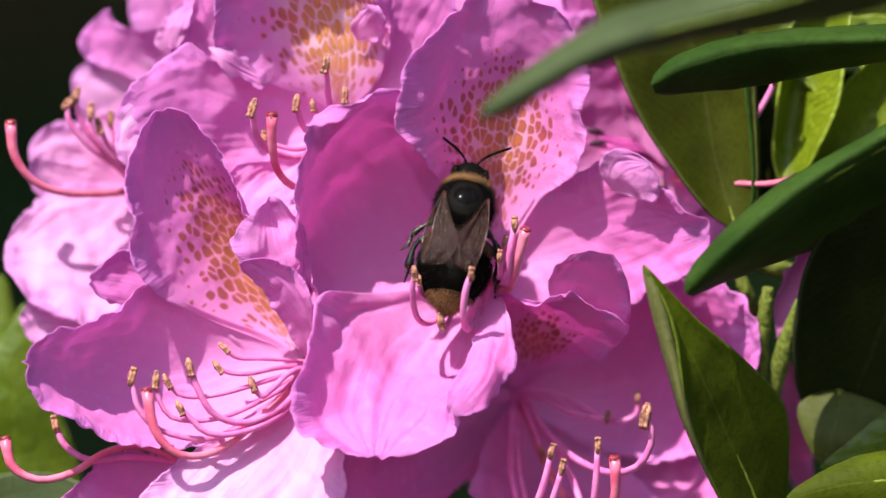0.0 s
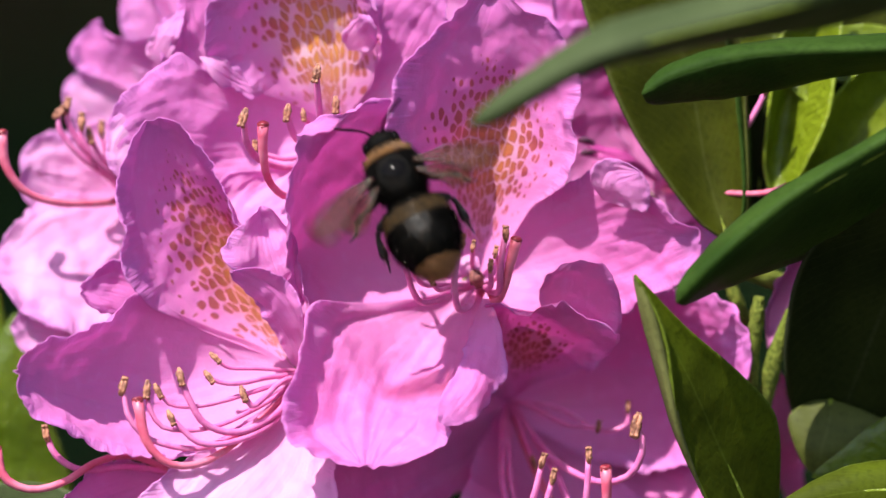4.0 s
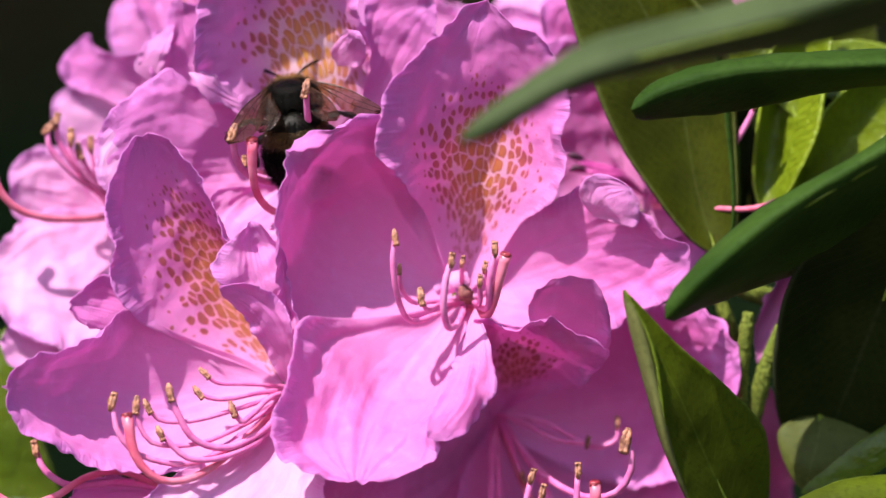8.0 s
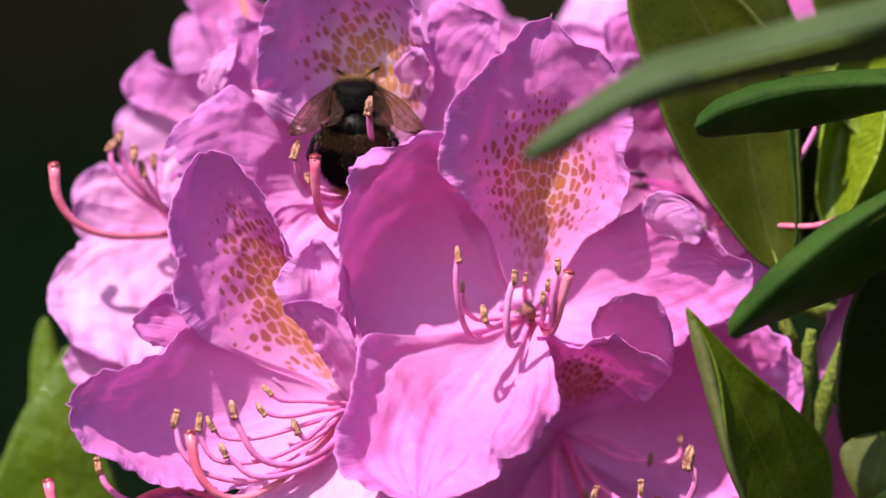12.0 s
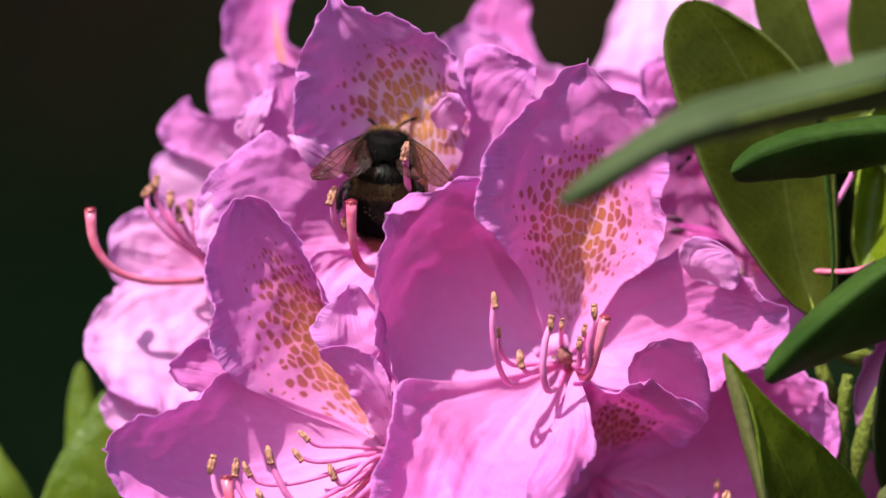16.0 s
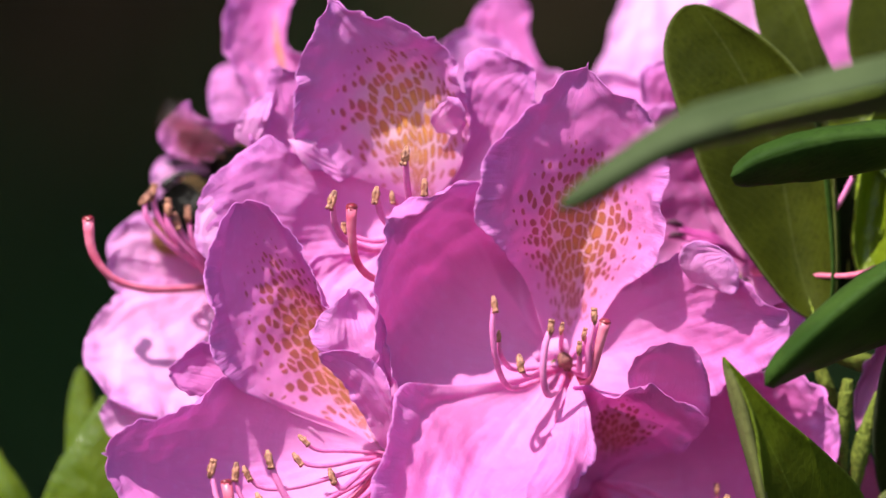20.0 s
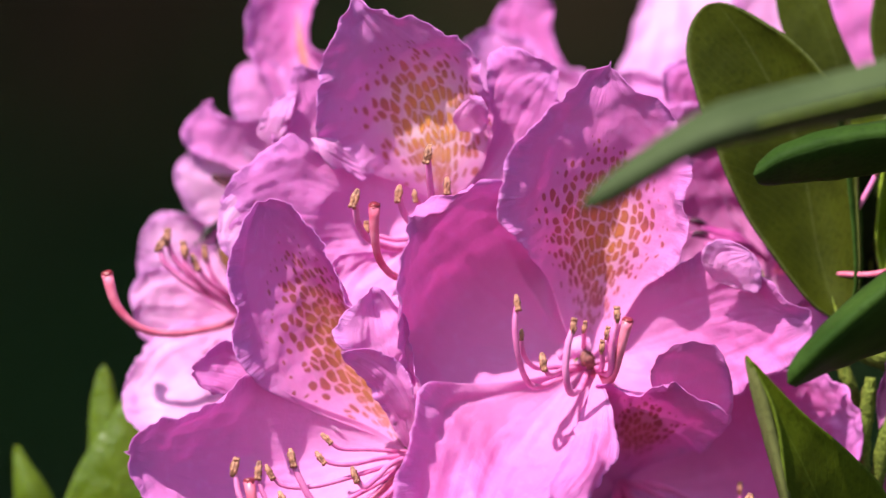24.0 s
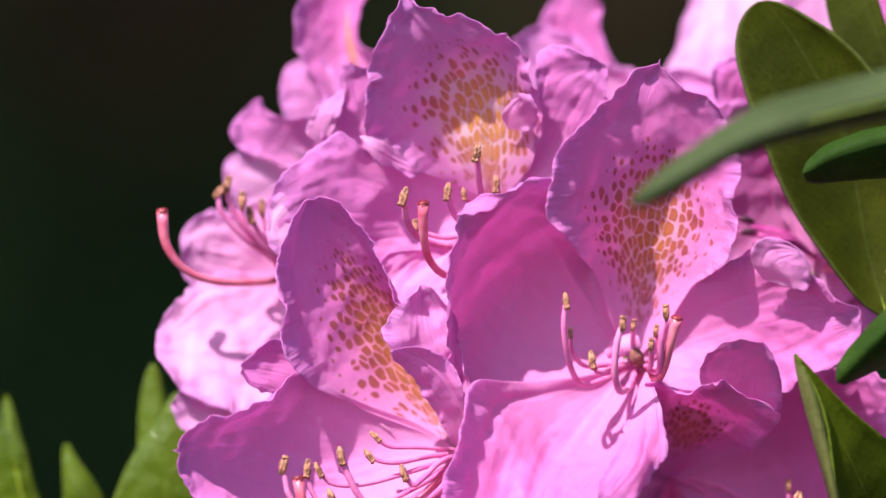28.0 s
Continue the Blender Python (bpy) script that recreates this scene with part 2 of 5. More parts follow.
# Shaded copy of the leaf: the shade is put into the colour.
LEAF_SHADE = leaf_material("shade-dark leaf", (0.009, 0.014, 0.003), (0.022, 0.030, 0.006), 0.03, 0.6, 0.05)
LEAF_FRESH = leaf_material("fresh leaf", (0.135, 0.195, 0.005), (0.23, 0.30, 0.014), 0.34, 0.3, 0.55, 2.8)
# The grey of the sheen on the overhanging leaf is put into the colour.
LEAF_GREY = leaf_material("grey sheen leaf", (0.038, 0.054, 0.020), (0.060, 0.080, 0.032), 0.0, 0.65, 0.10)
LEAF_MID = leaf_material("green leaf", (0.015, 0.037, 0.005), (0.034, 0.068, 0.011), 0.04, 0.6, 0.05)
LEAF_YOUNG = leaf_material("young leaf", (0.075, 0.125, 0.004), (0.135, 0.20, 0.010), 0.3, 0.25, 0.6, 2.2)
# Lighter copy of the leaf: glow from behind is partly put into the colour.
LEAF_BACKLIT = leaf_material("leaf with backlight in its colour", (0.084, 0.108, 0.008), (0.140, 0.190, 0.010), 0.50, 0.55, 0.08)
# Lit copy of the leaf: sunlight is put into this colour.
LEAF_TIP_LIT = leaf_material("sunlit leaf tip", (0.055, 0.064, 0.012), (0.10, 0.112, 0.024), 0.12, 0.5, 0.15)
LEAF_PALE = leaf_material("pale leaf underside", (0.10, 0.105, 0.03), (0.16, 0.165, 0.055), 0.1, 0.6, 0.1)
FILAMENT = plain_material("filament", (0.64, 0.125, 0.37), (0.77, 0.23, 0.50), 500, 0.45, 0.1)
FILAMENT_DEEP = plain_material("deep filament", (0.40, 0.035, 0.24), (0.62, 0.10, 0.40), 500, 0.5, 0.1)
ANTHER_DARK = plain_material("dark anther", (0.03, 0.006, 0.02), (0.10, 0.02, 0.06), 1800, 0.7, 0.4)
STYLE = plain_material("style", (0.60, 0.085, 0.17), (0.72, 0.20, 0.31), 400, 0.4, 0.1)
STIGMA = plain_material("stigma", (0.12, 0.01, 0.02), (0.32, 0.03, 0.05), 2500, 0.35, 0.5)
ANTHER = plain_material("anther", (0.13, 0.04, 0.03), (0.52, 0.23, 0.14), 1500, 0.6, 0.4)
THROAT = plain_material("throat hole and hairs", (0.10, 0.03, 0.03), (0.30, 0.10, 0.09), 1500, 0.8, 0.4)
# Lit copy of the petal: strong sun is put into the pale colour.
PETAL_PALE_LIT = petal_material("pale petal with sunlight in its colour", pale=0.7, body=(0.92, 0.49, 0.80))
STALK = plain_material("stalk", (0.085, 0.11, 0.012), (0.20, 0.235, 0.035), 2200, 0.7, 1.0, 0.2, distance=0.0005)
BARK = plain_material("bark", (0.05, 0.035, 0.02), (0.12, 0.085, 0.05), 60, 0.9, 0.6, 0.2, distance=0.003)
SOIL = plain_material("leaf litter", (0.016, 0.012, 0.007), (0.050, 0.035, 0.020), 2.5, 0.95, 0.8, 0.2, distance=0.02)
WOODED = wooded_material()
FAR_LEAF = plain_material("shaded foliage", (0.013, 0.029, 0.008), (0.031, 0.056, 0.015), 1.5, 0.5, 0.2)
BLACK_FUR = plain_material("black fur", (0.002, 0.002, 0.002), (0.005, 0.004, 0.003), 900, 0.7, 0.4, 0.06)
BLACK_SHELL = plain_material("black shell", (0.002, 0.002, 0.002), (0.006, 0.005, 0.005), 900, 0.15, 0.06, 0.05)
OLIVE_FUR = plain_material("olive fur", (0.040, 0.022, 0.006), (0.17, 0.092, 0.022), 2200, 0.6, 0.4)
YELLOW_FUR = plain_material("yellow fur", (0.085, 0.033, 0.004), (0.175, 0.074, 0.010), 900, 0.6, 0.4)
BUFF_FUR = plain_material("buff tail fur", (0.12, 0.04, 0.016), (0.74, 0.36, 0.15), 3400, 0.6, 0.4)
WING = wing_material()
TERGITE = plain_material("abdomen shell", (0.003, 0.003, 0.002), (0.014, 0.010, 0.007), 1400, 0.42, 0.4, 0.16)
VEIN = plain_material("wing vein", (0.03, 0.012, 0.008), (0.07, 0.03, 0.018), 900, 0.2, 0.05, 0.8)
LEG_SHELL = plain_material("leg shell", (0.004, 0.003, 0.003), (0.014, 0.010, 0.008), 900, 0.4, 0.5, 0.35)
POLLEN = plain_material("pollen", (0.75, 0.66, 0.40), (0.9, 0.82, 0.6), 1500, 0.8)


# ---- builders ----
def thing(name, at, label, category, group="", kind=""):
    ob = new(name)
    ob.empty_display_size = 0.005
    ob.location = at
    return tagged(ob, label, category, group, kind)


def home(ob):
    at = Vector((0, 0, 0))
    while ob:
        at += ob.location
        ob = ob.parent
    return at


def link_mesh(name, verts, faces, mat, parent, label="", uvs=None, smooth=True):
    """One mesh part under a thing or part; verts in world metres."""
    at = home(parent) if parent else Vector((0, 0, 0))
    me = bpy.data.meshes.new(name)
    me.from_pydata([tuple(Vector(v) - at) for v in verts], [], faces)
    if uvs is not None:
        layer = me.uv_layers.new(name="UVMap")
        idx = np.empty(len(me.loops), dtype=np.int32)
        me.loops.foreach_get("vertex_index", idx)
        layer.data.foreach_set("uv", np.asarray(uvs, dtype=np.float32)[idx].ravel())
    me.polygons.foreach_set("use_smooth", [smooth] * len(me.polygons))
    me.materials.append(mat)
    ob = new(name, me)
    ob.parent = parent
    if label:
        ob["label"] = label
    return ob


def spline(points, count, after=None):
    """Evenly spaced points on a smooth curve through the given ones."""
    p = [np.array(q, float) for q in points]
    p = [2 * p[0] - p[1], *p, np.array(after, float) if after is not None else 2 * p[-1] - p[-2]]
    fine = []
    for i in range(1, len(p) - 2):
        for k in range(16):
            t = k / 16
            fine.append(0.5 * (2 * p[i] + (p[i + 1] - p[i - 1]) * t + (2 * p[i - 1] - 5 * p[i] + 4 * p[i + 1] - p[i + 2]) * t * t
                               + (3 * p[i] - p[i - 1] - 3 * p[i + 1] + p[i + 2]) * t ** 3))
    fine.append(p[-2])
    fine = np.array(fine)
    run = np.concatenate([[0], np.cumsum(np.linalg.norm(np.diff(fine, axis=0), axis=1))])
    want = np.linspace(0, run[-1], count)
    return np.stack([np.interp(want, run, fine[:, k]) for k in range(fine.shape[1])], axis=1)


def sheet(base, tip, left, mid, right, nu=84, nv=61, ruffle=21.0, wave=78.0, sway=19.0, curl=(0.0, 0.0), fold=0.5, jag=6.5, crease=6.0, crinkle=5.5, point=False, seed=0, join=(0.0, 0.0), hood=0.0):
    """A lobed sheet spanned by its two margins and its midline; margins ruffle. join: the share of the left and right
    margin, from the base, that is grown together with the next lobe; hood: how far the tip bends over. Returns points of the plan, faces, uvs."""
    e_l = spline([base, *left, tip], nu, None if point else right[-1])
    e_m = spline([base, *mid, tip], nu)
    e_r = spline([base, *right, tip], nu, None if point else left[-1])
    v = np.linspace(-1, 1, nv)
    w_l, w_m, w_r = v * (v - 1) / 2, 1 - v * v, v * (v + 1) / 2
    g = e_l[:, None] * w_l[None, :, None] + e_m[:, None] * w_m[None, :, None] + e_r[:, None] * w_r[None, :, None]
    du, dv = np.gradient(g, axis=0), np.gradient(g, axis=1)
    n = np.cross(du, dv)
    n /= np.maximum(np.linalg.norm(n, axis=2, keepdims=True), 1e-6)
    n[n[:, :, 2].mean() * n[:, :, 2] < 0] *= 1
    if n[:, :, 2].mean() < 0:
        n = -n
    rise = np.linspace(0, 1, nu)[:, None]
    edge = np.maximum(np.abs(v)[None] ** 3.2 * np.minimum(1, rise * 2.2), np.clip((rise - 0.7) / 0.3, 0, 1) ** 2)
    grown = np.where(v < 0, join[0], join[1])[None]
    seam = np.abs(v)[None] ** 1.5 * np.clip((grown + 0.08 - rise) / 0.16, 0, 1) * (grown > 0)
    edge = edge * (1 - seam)
    bend = np.where(v < 0, curl[0], curl[1])[None] * np.clip((np.abs(v)[None] - fold) / (1 - fold), 0, 1) * np.clip(rise * 3.5, 0, 1) * np.clip((1 - rise) * 5 + 0.25, 0, 1)
    out = g.copy()
    for i in range(nu):
        for j in range(nv):
            q = Vector(g[i, j]) + Vector((seed * 517.0, seed * 131.0, 0))
            r = noise.noise(q / wave) + 0.45 * noise.noise(q / (wave * 0.42))
            s = noise.noise(q / (wave * 3.3)) + 0.16 * noise.noise(q / 44.0) + 0.65 * (0.3 - abs(noise.noise(q / 125.0)) - 0.25 * abs(noise.noise(q / 58.0)))
            f = noise.noise(Vector((v[j] * 3.2 + seed * 7.3, rise[i, 0] * 1.1, seed))) + 0.5 * noise.noise(Vector((v[j] * 9.0, rise[i, 0] * 2.2 + seed, 4.0)))
            f = 0.3 - math.sqrt(f * f + 0.02)
            r += 0.22 * edge[i, j] * noise.noise(q / (wave * 0.2))
            out[i, j] += (1 - seam[i, j]) * n[i, j] * (edge[i, j] * ruffle * r + crinkle * (edge[i, j] * 1.2 * noise.noise(q / 19.0) + min(1, rise[i, 0] * 2) * (0.7 * noise.noise(q / 40.0) + 0.35 * noise.noise(q / 21.0))) + (sway * s + crease * f * min(1, (1 - rise[i, 0]) * 4)) * min(1, rise[i, 0] * 2))
            out[i, j, 2] += bend[i, j] * (1 - seam[i, j]) + hood * max(0, (rise[i, 0] - 0.8) / 0.2) ** 1.4
            if edge[i, j] > 0.3:
                away = g[i, j] - g[i, nv // 2]
                d = np.linalg.norm(away)
                if d > 1:
                    out[i, j] += away / d * edge[i, j] * jag * (1.1 * noise.noise(q / (wave * 0.8)) + 0.4 - 0.8 * abs(noise.noise(q / (wave * 0.30))) + 0.55 * noise.noise(q / (wave * 0.12)))
    faces = [(i * nv + j, i * nv + j + 1, (i + 1) * nv + j + 1, (i + 1) * nv + j) for i in range(nu - 1) for j in range(nv - 1)]
    uvs = [(0.5 + 0.5 * v[j] * (1 - 0.34 * seam[i, j]), i / (nu - 1)) for i in range(nu) for j in range(nv)]
    return out.reshape(-1, 3), faces, uvs


def sheet_part(name, parent, mat, label, thick, *args, **kw):
    pts, faces, uvs = sheet(*args, **kw)
    ob = link_mesh(name, [place(*p) for p in pts], faces, mat, parent, label, uvs)
    mod = ob.modifiers.new("thickness", "SOLIDIFY")
    mod.thickness, mod.offset = thick * U, 0.0
    return ob


def tube(points, radii, sides=9, count=22, bumps=0.0):
    """Verts and faces of a closed round rod through points of the plan."""
    c = spline([(*p, r) for p, r in zip(points, radii)], count)
    verts, faces = [], []
    pts = [place(*q[:3]) for q in c]
    ref = Vector((0.3, 1, 0.2)).normalized()
    for i, q in enumerate(pts):
        d = (pts[min(i + 1, count - 1)] - pts[max(i - 1, 0)]).normalized()
        a = d.cross(ref).normalized()
        b = d.cross(a)
        for k in range(sides):
            f = 2 * math.pi * k / sides
            r = c[i][3] * U * (1 + bumps * noise.noise(Vector((i * 0.9, k * 1.7, c[0][0]))))
            verts.append(q + a * (r * math.cos(f)) + b * (r * math.sin(f)))
    for i in range(count - 1):
        for k in range(sides):
            k2 = (k + 1) % sides
            faces.append((i * sides + k, i * sides + k2, (i + 1) * sides + k2, (i + 1) * sides + k))
    verts += [pts[0], pts[-1]]
    for k in range(sides):
        k2 = (k + 1) % sides
        faces.append((len(verts) - 2, k2, k))
        faces.append((len(verts) - 1, (count - 1) * sides + k, (count - 1) * sides + k2))
    return verts, faces


def rod_part(name, parent, mat, points, radii, label="", sides=9, count=22, bumps=0.0):
    v, f = tube(points, radii, sides, count, bumps)
    return link_mesh(name, v, f, mat, parent, label)


def stamen(flower, points, thick=6.0, anther=(0, -1), size=1.0):
    """A bent filament with a two-lobed anther that opens by pores at its end; points run from the throat to the tip."""
    ob = rod_part("stamen", flower, FILAMENT, points, [thick * 0.9] * (len(points) - 1) + [thick * 0.75])
    x, y, z = points[-1]
    ax, ay = anther
    n = math.hypot(ax, ay)
    ax, ay = ax / n * 14 * size, ay / n * 14 * size
    sx, sy = -ay * 0.13, ax * 0.13
    verts, faces = [], []
    for s in (-1, 1):
        v, f = tube([(x + s * sx * 0.6 - ax, y + s * sy * 0.6 - ay, z + 2), (x + s * sx * 1.2 - ax * 0.2, y + s * sy * 1.2 - ay * 0.2, z + 6),
                     (x + s * sx * 1.1 + ax * 0.7, y + s * sy * 1.1 + ay * 0.7, z + 5), (x + s * sx * 1.5 + ax * 1.05, y + s * sy * 1.3 + ay * 1.05, z + 8)],
                    [1.8 * size, 3.8 * size, 3.4 * size, 3.3 * size], 8, 14, 0.9)
        faces += [tuple(i + len(verts) for i in q) for q in f]
        verts += v
    part = link_mesh("anther", verts, faces, ANTHER, ob, "dry beige-brown anther")
    return ob


def pistil(flower, points, thick=8.5):
    ob = rod_part("pistil", flower, STYLE, points, [thick * 0.8] * (len(points) - 2) + [thick, thick * 1.25], "thick rose-red style")
    a, b = np.array(points[-2], float), np.array(points[-1], float)
    d = (b - a) / np.linalg.norm(b - a)
    rod_part("stigma", ob, STIGMA, [b - d * 5, b + d * 2, b + d * 6], [thick * 1.1, thick * 1.25, thick * 0.8], "dark red sticky stigma", 12, 8, 0.3)
    return ob


def flower(throat, label, group="florets of the flower head"):
    return thing("rhododendron_flower", place(*throat), label, "flower", group)


def petal(parent, mat, base, tip, left, mid, right, label="", **kw):
    kw.setdefault("seed", len(parent.children) + base[0] % 17)
    return sheet_part("petal", parent, mat, label, 1.3, base, tip, left, mid, right, **kw)


def pedicel(parent, throat, root=(640, 520, -620)):
    x, y, z = throat
    rod_part("stalk", parent, STALK, [(x, y, z - 6), (x * 0.7 + root[0] * 0.3, y * 0.7 + root[1] * 0.3 + 20, z - 150), root],
             [26, 14, 12], "slender green flower stalk")


def leaf(parent, mat, base, tip, left, mid, right, label="", rib=7.0, **kw):
    for key, value in (("ruffle", 5.0), ("wave", 160.0), ("sway", 8.0), ("jag", 1.5), ("crinkle", 1.0), ("crease", 2.0), ("nu", 40), ("nv", 23)):
        kw.setdefault(key, value)
    ob = sheet_part("leaf", parent, mat, label, 6.0, base, tip, left, mid, right, **kw)
    line = [base, *mid, tip]
    rod_part("midrib", ob, LEAF_FRESH, [(x, y, z - 3) for x, y, z in line], [rib * (1 - 0.85 * i / (len(line) - 1)) for i in range(len(line))])
    return ob


# ---- ground and surroundings ----
def ground():
    n, verts, faces = 41, [], []
    for i in range(n):
        for j in range(n):
            a, b = (i / (n - 1) * 2 - 1), (j / (n - 1) * 2 - 1)
            x, y = a * abs(a) ** 2 * 300, b * abs(b) ** 2 * 300
            h = 0.03 * noise.noise(Vector((x, y, 0)) * 0.9)
            verts.append((x, y, h - 0.03))
    faces = [(i * n + j, (i + 1) * n + j, (i + 1) * n + j + 1, i * n + j + 1) for i in range(n - 1) for j in range(n - 1)]
    ob = link_mesh("ground", verts, faces, SOIL, None)
    tagged(ob, "dark shaded soil with leaf litter", "ground", kind="structure")


def leaf_cloud(name, label, boxes, count, size, seed, mat):
    """Many small pointed leaves scattered in boxes: (middle, half sizes)."""
    rng = random.Random(seed)
    verts, faces = [], []
    for k in range(count):
        (cx, cy, cz), (hx, hy, hz) = boxes[k % len(boxes)]
        while True:
            a = [rng.uniform(-1, 1) for _ in range(3)]
            if sum(q * q for q in a) < 1 + 0.2 * rng.random():
                break
        c = Vector((cx + a[0] * hx, cy + a[1] * hy, cz + a[2] * hz))
        m = Euler((rng.uniform(-0.9, 0.9), rng.uniform(-0.9, 0.9), rng.uniform(0, 6.3))).to_matrix()
        s = size * rng.uniform(0.7, 1.3)
        i = len(verts)
        verts += [c + m @ Vector(q) * s for q in ((-1, 0, 0), (-0.2, 0.32, 0.06), (-0.2, -0.32, 0.06), (1, 0, -0.1), (0.1, 0, -0.04))]
        faces += [(i, i + 2, i + 4), (i, i + 4, i + 1), (i + 1, i + 4, i + 3), (i + 2, i + 3, i + 4)]
    ob = link_mesh(name, verts, faces, mat, None, smooth=False)
    return tagged(ob, label, "shrubs", kind="stuff")


def hedge_core():
    """The dense twiggy inside of the shrubs, which lets no light through."""
    n, m, verts = 60, 24, []
    for i in range(n):
        for j in range(m):
            x, z = -14 + 28 * i / (n - 1), -0.1 + 6.5 * j / (m - 1)
            verts.append((x, 4.3 + 0.12 * x * x * 0.15 + 0.5 * noise.noise(Vector((x * 0.9, z * 0.9, 2.0))) - 0.02 * z * z, z))
    faces = [(i * m + j, (i + 1) * m + j, (i + 1) * m + j + 1, i * m + j + 1) for i in range(n - 1) for j in range(m - 1)]
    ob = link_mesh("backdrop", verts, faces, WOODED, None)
    tagged(ob, "dark wooded bank in deep shade", "backdrop", kind="structure")


ground()
hedge_core()
leaf_cloud("shrubbery", "dense dark green shrubbery in deep shade, some added out of view",
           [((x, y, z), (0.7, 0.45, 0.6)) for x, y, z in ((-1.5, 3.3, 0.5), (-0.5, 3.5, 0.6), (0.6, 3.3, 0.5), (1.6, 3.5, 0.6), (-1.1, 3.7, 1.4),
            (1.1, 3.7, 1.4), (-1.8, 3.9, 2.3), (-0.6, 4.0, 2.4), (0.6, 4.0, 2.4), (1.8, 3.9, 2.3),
            # these four are added out of view to cut the skylight from the right
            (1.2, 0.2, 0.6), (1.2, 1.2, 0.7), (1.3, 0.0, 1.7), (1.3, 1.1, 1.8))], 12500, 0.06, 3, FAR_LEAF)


# Added out of view so that its crown keeps the background dark.
def unseen_shade_tree():
    tree = thing("unseen_shade_tree", Vector((0.9, 4.6, 0.0)), "added tree out of view whose crown keeps the sun off the shrubs", "tree")
    k = 1 / U

    def rod(points, radii, name="limb"):
        verts, faces = tube([(784 + x * k, 441 - (z - 1.2) * k, 0) for x, y, z in points], [r * k for r in radii], 10, 14, 0.2)
        ys = spline(points, 14)[:, 1]
        verts = [Vector((v.x, v.y + ys[min(i // 10, 13)], v.z)) for i, v in enumerate(verts)]
        link_mesh(name, verts, faces, BARK, tree)
    rod([(0.9, 4.6, 0), (0.85, 4.5, 1.6), (0.7, 4.2, 3.4), (0.4, 3.8, 5.0)], [0.2, 0.16, 0.12, 0.05], "trunk")
    for x, y, z in ((-0.9, 2.4, 3.9), (0.2, 1.9, 3.8), (1.4, 2.2, 3.9), (-0.3, 3.2, 4.6), (1.6, 3.4, 4.4)):
        rod([(0.78, 4.35, 2.6), (0.5 * x + 0.35, 0.5 * y + 2.1, 3.4), (x, y, z)], [0.07, 0.05, 0.02])
    crown = leaf_cloud("crown", "", [((x, y, z), (0.9, 0.75, 0.55)) for x, y, z in ((-1.5, 2.2, 3.7), (-0.4, 1.9, 3.8), (0.8, 2.0, 3.8), (1.9, 2.4, 3.8),
                       (-1.0, 3.2, 4.6), (0.3, 3.3, 4.7), (1.5, 3.4, 4.5), (-2.0, 1.5, 3.4), (-0.9, 1.4, 3.3))], 7000, 0.09, 8, FAR_LEAF)
    for key in ("label", "category", "kind"):
        if key in crown:
            del crown[key]
    crown["kind"] = "stuff"
    crown.parent = tree
    crown.matrix_parent_inverse = Matrix.Translation(-tree.location)


unseen_shade_tree()


# ---- the stem that carries the flower head ----
def main_stem():
    ob = thing("rhododendron_shrub", Vector((0.0, 0.06, 0.0)), "brown woody shrub stems bearing the flower head", "shrub")
    rod_part("stem", ob, BARK, [(900, 19600, -1000), (700, 9000, -950), (660, 2600, -800), (640, 900, -700), (640, 520, -620)], [150, 120, 90, 60, 40], sides=12, count=40, bumps=0.2)
    rod_part("side_stem", ob, BARK, [(660, 2600, -800), (1300, 1700, -500), (1900, 1000, -250), (1980, 300, -150), (1960, -250, -120)], [70, 60, 46, 36, 26], sides=10, count=30, bumps=0.2)
    rod_part("side_stem", ob, BARK, [(700, 5000, -870), (200, 2600, -800), (-60, 1500, -560), (-60, 1000, -480)], [70, 55, 40, 30], sides=10, count=30, bumps=0.2)


main_stem()


# ---- florets ----
PRESSED = []  # stamens that the bee pushes down: part, its foot, degrees


